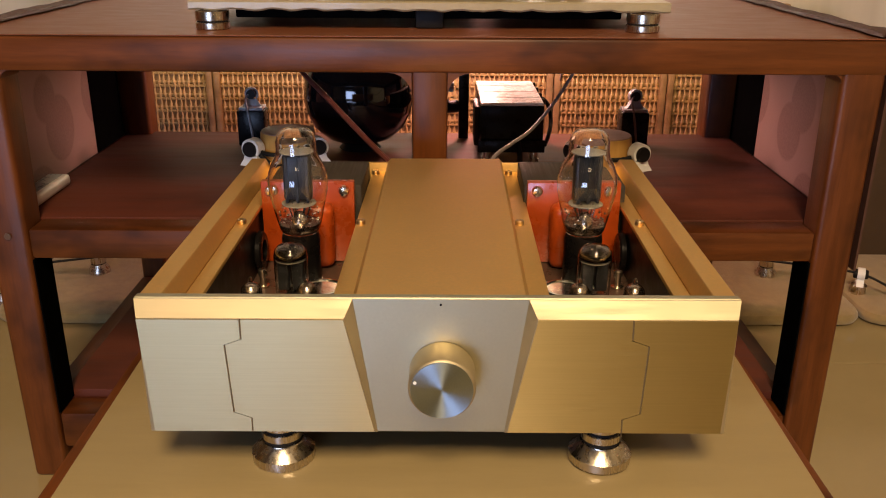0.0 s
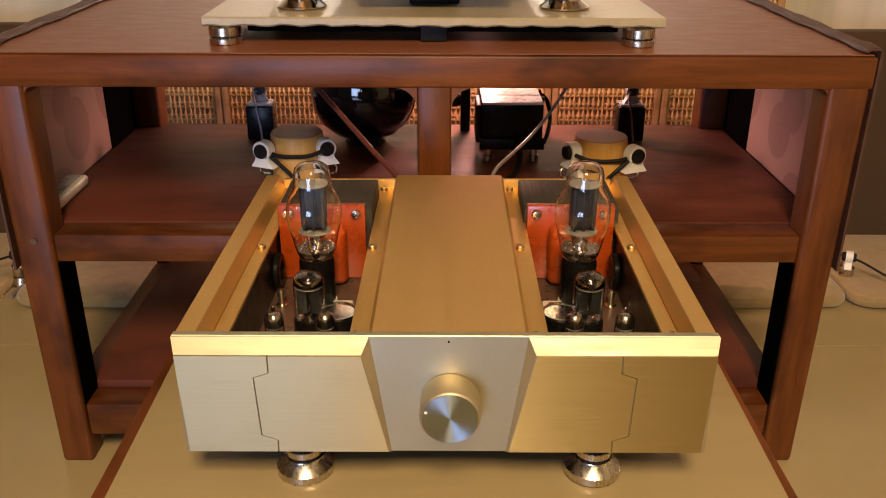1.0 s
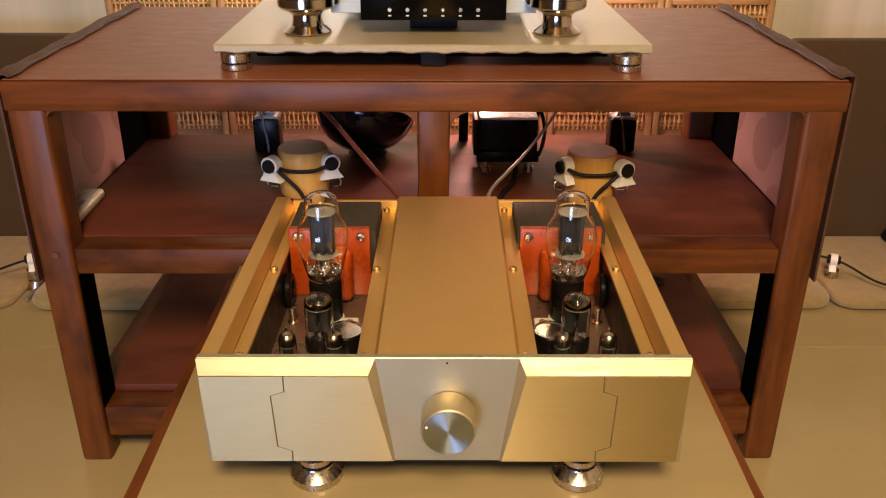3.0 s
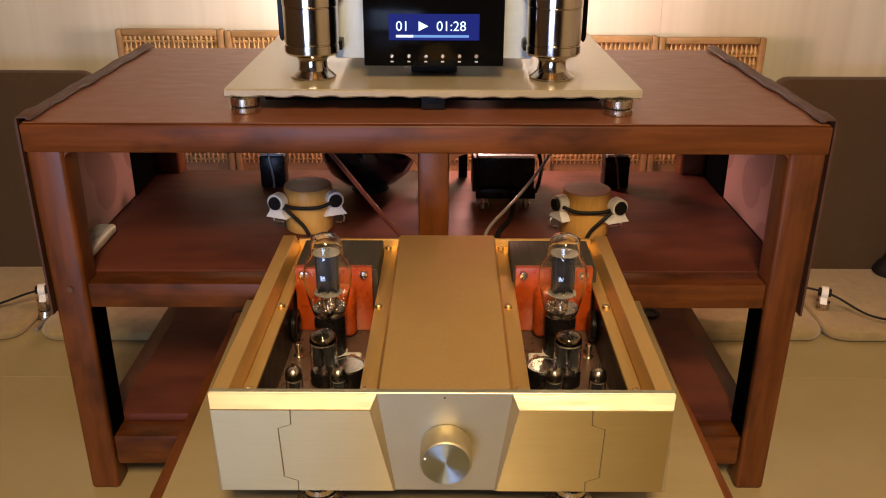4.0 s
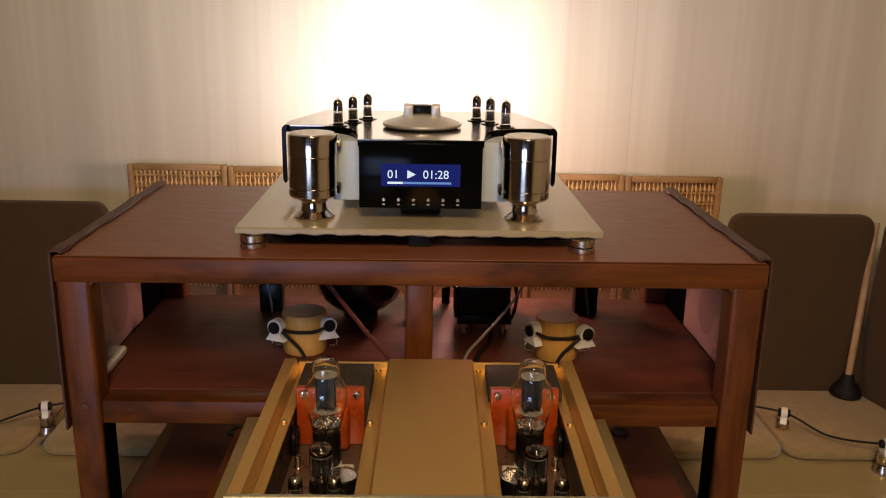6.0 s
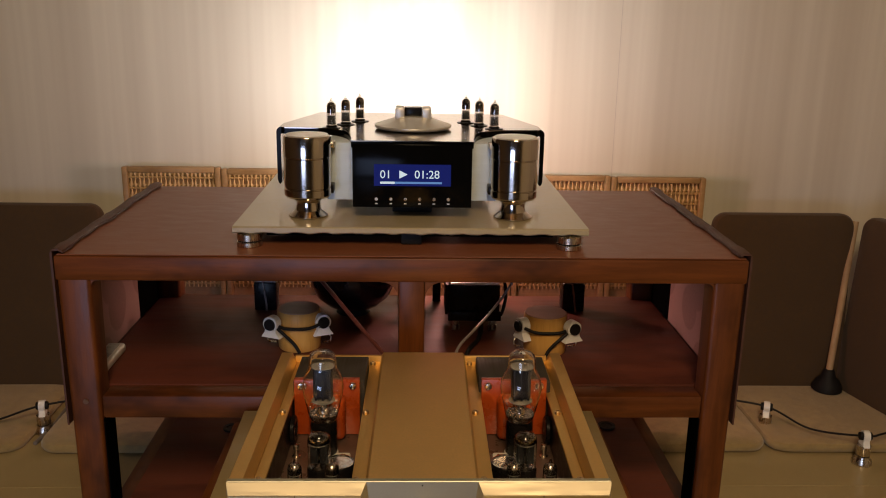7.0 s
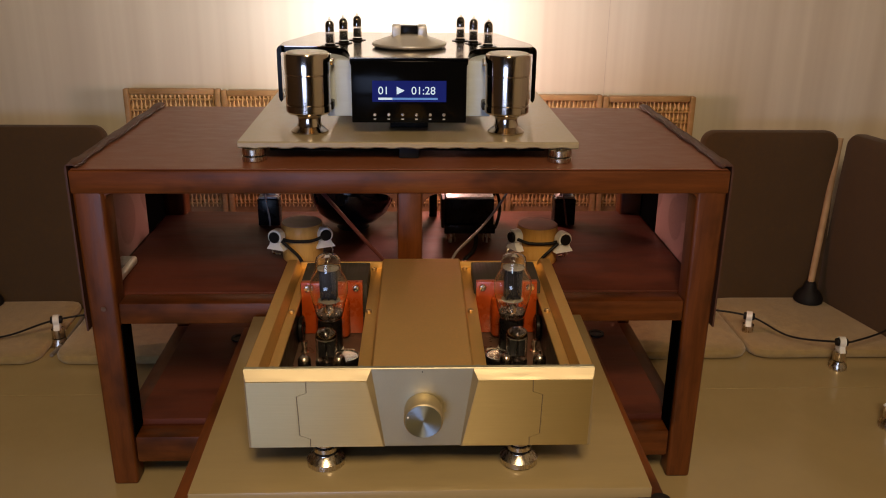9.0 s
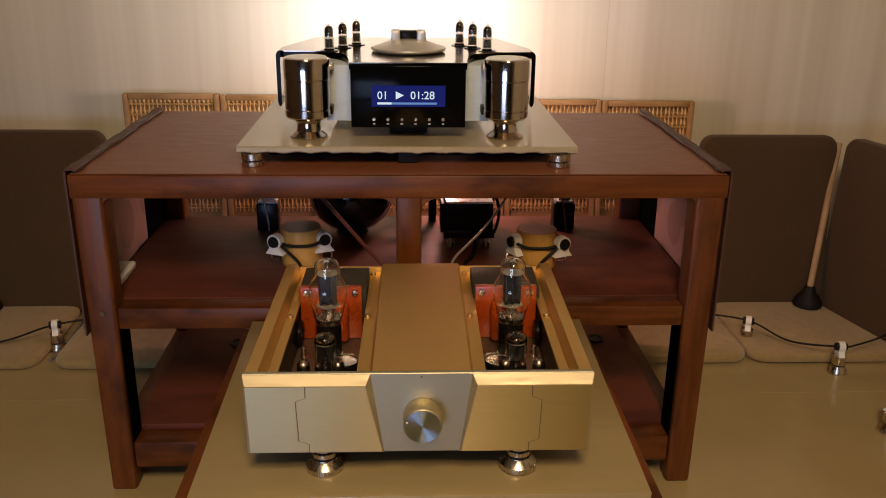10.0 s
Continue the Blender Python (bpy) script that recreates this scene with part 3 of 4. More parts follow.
part("deck", box(-0.1764, 0.1764, 0.0075, AD - 0.006, 0.074, 0.077), M_DECK, amp, "dark brown chassis deck")
part("rear_panel", box(-0.189, 0.189, AD - 0.005, AD, AH0, AH1 - 0.003, 0.001), M_GOLD, amp)
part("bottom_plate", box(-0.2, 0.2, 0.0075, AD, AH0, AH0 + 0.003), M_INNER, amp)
for s in (-1, 1):
    TX, PX, KX = (0.1310, 0.1300, 0.1075) if s > 0 else (-0.1265, -0.1270, -0.1005)
    # output transformer: laminated core behind an orange bobbin
    part("transformer_core", box(TX - 0.050, TX + 0.049, 0.262, 0.352, 0.078, 0.1540, 0.002), M_IRON, amp, "varnished black transformer core")
    bob = part("bobbin_plate", box(TX - 0.0475, TX + 0.0425, 0.252, 0.2615, 0.078, 0.1600, 0.0008), M_ORANGE, amp, "glossy orange bobbin plate")
    part("winding", box(TX - 0.026, TX + 0.024, 0.230, 0.252, 0.078, 0.1430, 0.009, 4), M_ORANGE, amp, "orange varnished winding")
    for dx in (-0.038, 0.033):
        part("bolt", lathe([(0.0055, 0), (0.0055, -0.001), (0.0042, -0.0038), (0.0015, -0.0045), (0, -0.0045)], TX + dx, 0.2518, 0.1515, 16, "y"), M_STEEL, bob, "steel pan-head bolt")
    part("coil", lathe([(0.017, -0.0035), (0.019, -0.002), (0.019, 0.002), (0.017, 0.0035), (0.011, 0.0035), (0.011, -0.0035)], s * 0.1722, 0.226, 0.099, 28, "x"), M_BLACK, amp, "dark ring coil against the chassis wall")
    sock = lathe([(0.0165, 0.0772), (0.0185, 0.079), (0.0185, 0.0825), (0.0180, 0.0840), (0.010, 0.0840)], PX, 0.192, 0, 28)
    box(PX - s * 0.020 - 0.015, PX - s * 0.020 + 0.015, 0.164, 0.190, 0.0775, 0.0845, 0.003, 2, sock)
    part("tube_socket", sock, M_CERAMIC, amp, "white ceramic tube socket")
    part("socket_screw", lathe([(0.004, 0.084), (0.004, 0.087), (0, 0.088)], PX - s * 0.026, 0.176, 0, 10), M_STEEL, amp)
    can = part("capacitor", lathe([(0.0175, 0.0775), (0.0185, 0.079), (0.0185, 0.100), (0.0175, 0.101)], KX, 0.132, 0, 28), M_BLACK, amp, "black capacitor can")
    part("can_lid", lathe([(0.0182, 0.1005), (0.0182, 0.1025), (0.0165, 0.1028), (0.016, 0.1015), (0, 0.1015)], KX, 0.132, 0, 28), M_CAN, can, "bright metal can lid")
    for x in SMALL[s]:
        part("small_socket", lathe([(0.0125, 0.0771), (0.0125, 0.0790), (0.0105, 0.0794), (0, 0.0794)], x, 0.090, 0, 20), M_BLACK, amp)
    part("standoff", lathe([(0.006, 0.0772), (0.006, 0.079), (0.003, 0.0795), (0.003, 0.088), (0.0042, 0.0885), (0.0042, 0.094), (0.003, 0.095), (0, 0.095)], s * 0.164, 0.190, 0, 14), M_STEEL, amp)
# stepped cone feet
for x in (CX - 0.124, CX + 0.124):
    for y in (0.031, 0.340):
        ft = part("foot", lathe([(0.023, 0.0005), (0.0245, 0.002), (0.0245, 0.0085), (0.0165, 0.0165), (0.0160, 0.018)], x, y, 0, 36), M_STEEL, amp, "turned steel foot with flared base")
        part("ring", lathe([(0.0140, 0.0175), (0.0152, 0.0185), (0.0152, 0.0205), (0.0140, 0.0212)], x, y, 0, 32), M_RUBBER, ft)
        part("collar", lathe([(0.0150, 0.0210), (0.0160, 0.0215), (0.0160, 0.0270), (0.0150, 0.0275)], x, y, 0, 36), M_STEEL, ft)
        part("ring", lathe([(0.0138, 0.0272), (0.0148, 0.0280), (0.0148, 0.0296), (0.0138, 0.0302)], x, y, 0, 32), M_RUBBER, ft)
        part("neck", lathe([(0.0148, 0.0300), (0.0155, 0.0306), (0.0155, 0.0428)], x, y, 0, 36), M_STEEL, ft)


def amp_at(x, y, z):
    return amp.matrix_world @ Vector((x, y, z))


# ---------------------------------------------------------------- vacuum tubes
def bulb(profile, wall=0.0009):
    """A closed glass envelope with a thin wall."""
    bm = lathe(profile, seg=36)
    bmesh.ops.recalc_face_normals(bm, faces=bm.faces)
    outer_faces = set(bm.faces)
    inner = [(max(r - wall, 0.0), h - (wall if i > len(profile) / 2 else 0)) for i, (r, h) in enumerate(profile)]
    inner[0] = (inner[0][0], inner[0][1] + wall)
    lathe(inner, seg=36, bm=bm)
    within = [f for f in bm.faces if f not in outer_faces]
    bmesh.ops.recalc_face_normals(bm, faces=within)
    bmesh.ops.reverse_faces(bm, faces=within)
    return bm


def power_tube(at):
    t = thing("power_tube", at, "clear glass shouldered power triode on a black base", "vacuum tube", "power tubes")
    part("base", lathe([(0.0165, -0.0134), (0.0172, -0.0124), (0.0172, 0.028), (0.0165, 0.031), (0.0160, 0.034), (0.0, 0.034)], seg=36), M_BLACK, t, "black bakelite base")
    prof = [(0.0165, 0.0342), (0.0185, 0.0385), (0.0205, 0.046), (0.0235, 0.060), (0.0262, 0.073), (0.0268, 0.081), (0.0258, 0.089), (0.0228, 0.097), (0.0190, 0.104), (0.0178, 0.109), (0.0176, 0.118), (0.0160, 0.124), (0.0120, 0.1275), (0.0060, 0.1290), (0.0, 0.1292)]
    g = part("glass_envelope", bulb(prof), M_TUBEGLASS, t, "clear shouldered glass envelope", shells=True)
    g.visible_shadow = False
    an = box(-0.0125, 0.0125, -0.006, 0.006, 0.064, 0.106, 0.003, 3)
    for x in (-0.009, 0.0, 0.009):
        box(x - 0.0012, x + 0.0012, -0.0072, 0.0072, 0.063, 0.105, bm=an)
    part("anode", an, M_ANODE, t, "grey carbonised anode")
    part("mica", lathe([(0.0, 0.1085), (0.0150, 0.1085), (0.0150, 0.1078), (0.0, 0.1078)], seg=24), M_MICA, t)
    # Two bright cups added in place of the highlight spots under the dome.
    for sx in (-0.0035, 0.0035):
        part("glint_cup", lathe([(0.0, 0.1130), (0.0022, 0.1130), (0.0024, 0.1142), (0.0012, 0.1150), (0.0, 0.1150)], sx, -0.006, 0, 12), M_CAN, t, "bright cup added for the highlight spots in the dome")
    part("mica", lathe([(0.0155, 0.0605), (0.0155, 0.0612)], seg=24), M_MICA, t)
    st = lathe([(0.008, 0.035), (0.0075, 0.046), (0.004, 0.052), (0, 0.052)], seg=20)
    for k in range(6):
        a = k * math.pi / 3
        sweep([(0.006 * math.cos(a), 0.004 * math.sin(a), 0.045), (0.009 * math.cos(a), 0.005 * math.sin(a), 0.056), (0.011 * math.cos(a), 0.005 * math.sin(a), 0.062)], 0.0006, 6, 3, st)
    part("stem", st, M_GETTER, t)
    part("getter_flash", lathe([(0.0160, 0.0365), (0.0176, 0.0395), (0.0186, 0.0430)], seg=28), M_GETTER, t, "silver getter flash near the base")
    # Tiny bright beads added to stand for the sparkle above the tube base.
    beads = bmesh.new()
    for k in range(34):
        a, h = k * 2 * math.pi / 34, 0.0425 + 0.0042 * (k * 5 % 4)
        lathe([(0, -0.0013), (0.0013, 0), (0, 0.0013)], (0.0160 + 0.0006 * (k * 5 % 4)) * math.cos(a), (0.0160 + 0.0006 * (k * 5 % 4)) * math.sin(a), h - 0.001, 6, bm=beads)
    part("sparkle_beads", beads, M_CAN, t, "bright beads added for the sparkle round the stem")
    return t


def driver_tube(at):
    t = thing("driver_tube", at, "short glass octal driver tube with a dark base", "vacuum tube", "driver tubes")
    part("base", lathe([(0.0148, 0.0), (0.0155, 0.001), (0.0155, 0.014), (0.0148, 0.016), (0, 0.016)], seg=28), M_BLACK, t)
    prof = [(0.0138, 0.0162), (0.0144, 0.020), (0.0144, 0.052), (0.0134, 0.057), (0.0105, 0.0605), (0.005, 0.062), (0.0, 0.0622)]
    part("glass_envelope", bulb(prof, 0.0007), M_TUBEGLASS, t, shells=True).visible_shadow = False
    an = bmesh.new()
    for x in (-0.006, 0.006):
        box(x - 0.0048, x + 0.0048, -0.0065, 0.0065, 0.022, 0.047, 0.0015, 2, an)
    part("anode", an, M_ANODE, t)
    part("getter_cap", lathe([(0.0136, 0.0510), (0.0129, 0.0555), (0.0100, 0.0590), (0.0045, 0.0606), (0, 0.0608)], seg=28), M_GETTERDARK, t, "dark silver getter on the dome")
    part("mica", lathe([(0.0130, 0.0485), (0.0130, 0.0491)], seg=20), M_MICA, t)
    return t


def small_tube(at, name="small_tube", group="small signal tubes", label="small glass signal tube with a silvered tip", k=1.0, tip=None, tall=False):
    t = thing(name, at, label, "vacuum tube", group)
    part("base", lathe([(0.0100, 0.0), (0.0100, 0.004), (0.0085, 0.005), (0, 0.005)], seg=20), M_BLACK, t)
    prof = [(0.0080, 0.0052), (0.0086, 0.008), (0.0086, 0.036), (0.0078, 0.040), (0.0050, 0.0430), (0.0018, 0.0450), (0.0013, 0.0485), (0.0, 0.0495)]
    prof = [(r, h * k) for r, h in prof]
    part("glass_envelope", bulb(prof, 0.0006), M_TUBEGLASS, t, shells=True).visible_shadow = False
    low = 0.0205 if tall else 0.029
    wide = 0.0068 if tall else 0.005
    an = box(-wide, wide, -0.0035, 0.0035, 0.006 * k, low * k, 0.001)
    for x in (-0.0042, 0.0, 0.0042):
        sweep([(x, -0.002, 0.006 * k), (x, -0.002, (low + 0.003) * k)], 0.0005, 6, 1, an)
    part("anode", an, M_ANODE, t)
    part("mica", lathe([(0.0, low * k), (0.0072, low * k), (0.0072, low * k + 0.0006), (0.0, low * k + 0.0006)], seg=18), M_MICA, t)
    part("getter_cap", lathe([(0.0080, (0.0245 if tall else 0.031) * k), (0.0080, 0.0355 * k), (0.0070, 0.0390 * k), (0.0045, 0.0420 * k), (0, 0.0432 * k)], seg=20), tip or M_GETTER, t, "silvered getter tip")
    return t


pw = power_tube(amp_at(-0.1270, 0.192, 0.0976))
copy_thing(pw, Matrix.Translation(amp_at(0.1300, 0.192, 0.0976)) @ pose(0, 0, 0, 0, 0, 8))
dv = driver_tube(amp_at(-0.1270, 0.137, 0.0772))
copy_thing(dv, Matrix.Translation(amp_at(0.1320, 0.137, 0.0772)))
st0 = small_tube(amp_at(SMALL[-1][0], 0.090, 0.0795))
for x in (SMALL[-1][1], *SMALL[1]):
    copy_thing(st0, Matrix.Translation(amp_at(x, 0.090, 0.0795)))

# ---------------------------------------------------------------- platform and player on the rack
PT = 0.657
rnd = random.Random(4)
bm = bmesh.new()
xs = [-0.3075 + 0.592 * i / 90 for i in range(91)]
low = [0.6455 + 0.0009 * math.sin(i * 0.9) + rnd.uniform(-0.0006, 0.0006) for i in range(91)]
cols = []
for x, zl in zip(xs, low):
    cols.append([bm.verts.new(c) for c in ((x, 0.5505, zl), (x, 0.548, zl + 0.0022), (x, 0.548, PT - 0.002), (x, 0.5505, PT), (x, 1.074, PT), (x, 1.076, PT - 0.002), (x, 1.076, 0.646))])
for a, b in zip(cols, cols[1:]):
    for i in range(7):
        j = (i + 1) % 7
        bm.faces.new((a[i], a[j], b[j], b[i]))
bm.faces.new(cols[0]), bm.faces.new(cols[-1])
slab = tagged(part("isolation_slab", bm, M_SLAB), "olive-beige stone slab with a rough lower edge on steel pucks", "slab")
# Black sheet added to darken the gap under the slab, where shade falls.
part("gap_shade", box(-0.258, 0.232, 0.585, 1.05, 0.6330, 0.6440, 0.002), M_DARKPANEL, slab, "black sheet added for the shade under the slab")


def puck(at):
    t = thing("steel_puck", at, "turned steel puck between slab and rack top", "isolation foot", "slab pucks")
    part("lower_disc", lathe([(0.0200, 0.0), (0.0210, 0.001), (0.0210, 0.0075), (0.0200, 0.0085)], seg=32), M_STEEL, t)
    part("ring", lathe([(0.0192, 0.0083), (0.0192, 0.0105)], seg=32), M_RUBBER, t)
    part("upper_disc", lathe([(0.0195, 0.0103), (0.0205, 0.0112), (0.0205, 0.0212), (0.0195, 0.0220)], seg=32), M_STEEL, t)
    return t


pk = puck((-0.282, 0.562, RT + 0.0005))
for x, y in ((0.253, 0.556), (-0.282, 1.04), (0.253, 1.04)):
    copy_thing(pk, pose(x, y, RT + 0.0005))
tagged(part("black_support", box(-0.030, 0.006, 0.572, 0.584, RT + 0.0005, 0.6445, 0.003), M_RUBBER), "black rubber block under the slab's middle", "support block")

PCX, PT0 = -0.0085, 0.662
PSHIFT = Vector((-0.0030, -0.0060, -0.0050))
cd = thing("disc_player", (PCX, 0.80, PT0), "disc player with chrome towers, black glossy front and small tubes", "disc player")
fp = part("front_panel", box(PCX - 0.1015, PCX + 0.1015, 0.612, 0.655, 0.684, 0.7925, 0.0015), M_GLOSSBLACK, cd, "glossy black front panel", world=True)
scr = part("display", box(-0.0735, 0.0570, 0.6106, 0.6125, 0.7215, 0.7585), M_SCREEN, fp, "blue lit display", world=True)


def lettering(text, x, z, size, y, parent, material, name="digits"):
    cu = bpy.data.curves.new(name, "FONT")
    cu.body, cu.size, cu.extrude = text, size, 0.0001
    tmp = new(name + "_source", cu)
    bpy.context.view_layer.update()
    me = bpy.data.meshes.new_from_object(tmp.evaluated_get(bpy.context.evaluated_depsgraph_get()))
    bpy.data.objects.remove(tmp)
    base = BASES[parent.name]
    me.transform(Matrix.Translation(Vector((x, y, z)) - base) @ Matrix.Rotation(radians(90), 4, "X"))
    me.materials.append(material)
    ob = new(name, me)
    ob.parent = parent
    BASES[ob.name] = base
    return ob


lettering("01", -0.0635, 0.7350, 0.0195, 0.6102, fp, M_DIGIT)
lettering("01:28", -0.0050, 0.7350, 0.0195, 0.6102, fp, M_DIGIT)
part("play_sign", prism([(-0.0305, 0.7345), (-0.0305, 0.7485), (-0.0165, 0.7415)], "y", 0.6099, 0.6104), M_DIGIT, fp, world=True)
part("progress_bar", box(-0.0380, 0.0420, 0.6099, 0.6104, 0.7255, 0.7290), M_BAR, fp, world=True)
part("progress_done", box(-0.0630, -0.0382, 0.6099, 0.6104, 0.7255, 0.7290), M_DIGIT, fp, world=True)
for i in range(6):
    x = -0.0695 + 0.0246 * i
    part("button", lathe([(0.0030, 0.0), (0.0030, -0.0012), (0.0022, -0.0018), (0, -0.0018)], x, 0.6118, 0.6985, 16, "y"), M_STEEL, fp, "small steel button", world=True)
    part("button_mark", box(x - 0.0022, x + 0.0022, 0.6115, 0.6122, 0.6895, 0.6915), M_MARK, fp, world=True)
part("body", box(PCX - 0.150, PCX + 0.150, 0.672, 1.02, 0.684, 0.786, 0.002), M_GREYALU, cd, "light grey aluminium body", world=True)
part("pedestal", box(PCX - 0.035, PCX + 0.035, 0.672, 0.74, PT0 + 0.0005, 0.6845, 0.002), M_RUBBER, cd, "black centre pedestal", world=True)
part("rear_foot", lathe([(0.028, PT0 + 0.0005), (0.028, PT0 + 0.004), (0.018, PT0 + 0.010), (0.018, 0.6845)], PCX, 0.97, 0, 24), M_STEEL, cd, world=True)
# top plate hollowed round the towers, its ends bent down
half = [(0.1035, 0.611), (0.1045, 0.640)] + [(0.170 + 0.062 * math.cos(radians(a)), 0.655 + 0.115 * math.sin(radians(a))) for a in (172, 160, 146, 132, 118, 105, 92)] + [(0.232, 0.774), (0.240, 0.782), (0.240, 0.842), (0.192, 1.034)]
poly = [(PCX + x, y) for x, y in half] + [(PCX - x - (0.005 if x > 0.16 else 0), y) for x, y in reversed(half)]
part("top_plate", prism(poly, "z", 0.7966, 0.7985), M_PLATETOP, cd, "pewter-coloured glossy top plate", world=True, angle=20)
poly2 = [(x, y + (0.0040 if y < 0.62 else -0.0004)) for x, y in poly]
part("under_plate", prism(poly2, "z", 0.7860, 0.7965), M_GLOSSBLACK, cd, "black lacquered under plate", world=True)
for s in (-1, 1):
    prof = [(0.2385, 0.7985)] + [(0.2385 + 0.010 * math.sin(radians(a)), 0.7885 + 0.010 * math.cos(radians(a))) for a in (20, 40, 60, 80, 90)] + [(0.2485, 0.700), (0.247, 0.694), (0.244, 0.690), (0.2405, 0.694), (0.2405, 0.784), (0.2385, 0.7855)]
    part("side_cheek", prism([(PCX + s * x - (0.005 if s < 0 else 0), z) for x, z in prof], "y", 0.781, 0.842), M_GLOSSBLACK, cd, "black lacquered side cheek", world=True)
    tx = PCX + (0.1765 if s > 0 else -0.1800)
    tw = part("tower", lathe([(0.0205, 0.6885), (0.0255, 0.6935), (0.0375, 0.6975), (0.0402, 0.7010), (0.0402, 0.7120), (0.0390, 0.7128), (0.0390, 0.7140), (0.0399, 0.7150), (0.0399, 0.7650), (0.0391, 0.7658), (0.0391, 0.7668), (0.0407, 0.7678), (0.0407, 0.7990), (0.0395, 0.8025), (0.0366, 0.8040), (0, 0.8040)], tx, 0.638, 0, 56), M_CHROME, cd, "mirror chrome tower with fine ring joints", world=True)
    part("tower_cap", lathe([(0.0362, 0.8038), (0.0357, 0.8048), (0, 0.8048)], tx, 0.638, 0, 48), M_LID, tw, "satin metal tower cap", world=True)
    part("tower_foot", lathe([(0.0310, PT0 + 0.0003), (0.0335, PT0 + 0.0015), (0.0335, PT0 + 0.0030), (0.0225, PT0 + 0.0120), (0.0205, PT0 + 0.0200), (0.0205, 0.6890)], tx, 0.638, 0, 48), M_CHROME, tw, "flared chrome foot", world=True)
    bx = tx - s * 0.034
    part("bracket", box(bx - 0.010, bx + 0.010, 0.645, 0.675, 0.700, 0.716, 0.003), M_BLACK, cd, world=True)
    part("arm", box(bx - 0.010, bx + 0.012, 0.645, 0.675, 0.780, 0.790, 0.003), M_STEEL, cd, world=True)
lid = part("disc_lid", lathe([(0.0620, 0.7988), (0.0700, 0.8015), (0.0715, 0.8040), (0.0710, 0.8065), (0.0560, 0.8120), (0.0400, 0.8170), (0.0300, 0.8215), (0, 0.8225)], PCX + 0.001, 0.775, 0, 56), M_LID, cd, "satin aluminium domed disc lid", world=True)
grip = box(PCX - 0.032, PCX - 0.015, 0.755, 0.805, 0.818, 0.838, 0.002)
box(PCX + 0.017, PCX + 0.034, 0.755, 0.805, 0.818, 0.838, 0.002, bm=grip)
box(PCX - 0.015, PCX + 0.017, 0.775, 0.805, 0.818, 0.835, 0.001, bm=grip)
part("grip", grip, M_LID, lid, "slotted metal grip", world=True)
part("grip_slot", box(PCX - 0.0148, PCX + 0.0168, 0.7745, 0.804, 0.8205, 0.8372, 0.0008), M_BLACK, lid, "black slot in the grip", world=True)
s1 = None
for x, y in ((-0.150, 0.772), (-0.1275, 0.824), (-0.1035, 0.878), (0.1050, 0.878), (0.1280, 0.832), (0.1530, 0.784)):
    at = Vector((PCX + x, y, 0.7987)) + PSHIFT
    if s1 is None:
        s1 = small_tube(at, "player_tube", "player tubes", "small dark-topped tube standing on the player", 1.10, M_GETTERDARK, True)
    else:
        copy_thing(s1, pose(*at))
    part("tube_collar", lathe([(0.0165, 0.7986), (0.0170, 0.7990), (0.0170, 0.7998), (0.0105, 0.8000)], at[0] - PSHIFT.x, at[1] - PSHIFT.y, 0, 24), M_BLACK, cd, world=True)
cd.location = cd.location + PSHIFT

# ---------------------------------------------------------------- on the middle shelf
SH = 0.3785


def clip_shape(w=0.012):
    """A C-shaped saddle on a flared foot, seen along y."""
    outer = arc(0, 0.026, 0.0150, -40, 220, 14)
    inner = arc(0, 0.026, 0.0112, 220, -40, 14)
    bm = prism(outer + inner, "y", -w / 2, w / 2)
    prism([(-0.0105, 0.0165), (-0.0125, 0.010), (-0.017, 0.004), (-0.0195, 0.0), (0.0195, 0.0), (0.017, 0.004), (0.0125, 0.010), (0.0105, 0.0165), (0, 0.0145)], "y", -w / 2, w / 2, bm)
    return bm


def wood_riser(at, s):
    """Tapered boxwood block with saddles on elastic cords."""
    t = thing("wooden_riser", at, "tapered golden wood riser with reddish top and two white cable saddles", "cable riser", "wooden risers")
    part("block", lathe([(0.0385, 0.0), (0.0400, 0.002), (0.0415, 0.030), (0.0415, 0.060), (0.0402, 0.0745), (0.0392, 0.0760)], seg=40), M_CUPWOOD, t, "golden boxwood block")
    part("cap", lathe([(0.0395, 0.0758), (0.0388, 0.0770), (0, 0.0772)], seg=40), M_CUPTOP, t, "reddish end-grain top")
    for d in (-1, 1):
        pos = pose(d * 0.046, -0.034 if d == -s else -0.020, 0.031, 0, 0, -64 if (s < 0 and d < 0) else d * 24)
        bm = clip_shape(0.016)
        bm.transform(pos)
        cl = part("saddle", bm, M_CLIP, t, "white plastic saddle clip")
        bm = lathe([(0.0, -0.013), (0.010, -0.013), (0.0112, -0.010), (0.0112, 0.010), (0.010, 0.013), (0, 0.013)], 0, 0, 0.026, 24, "y")
        bm.transform(pos)
        part("plug", bm, M_RUBBER, cl, "black rubber plug")
        part("ring_hook", sweep([(d * 0.046, 0.004, 0.006), (d * 0.058, -0.006, 0.012), (d * 0.060, -0.006, 0.022), (d * 0.050, -0.002, 0.030)], 0.0016, 8), M_STEEL, t)
    part("cord", sweep([(-0.044, -0.034, 0.056), (-0.02, -0.043, 0.050), (0.02, -0.043, 0.050), (0.044, -0.034, 0.056)], 0.0032, 8), M_RUBBER, t, "black elastic cord")
    part("cord", sweep([(-s * 0.044, -0.038, 0.056), (-s * 0.022, -0.045, 0.038), (-s * 0.004, -0.047, 0.020), (s * 0.006, -0.050, 0.004)], 0.0032, 8), M_RUBBER, t, "black elastic cord")
    return t


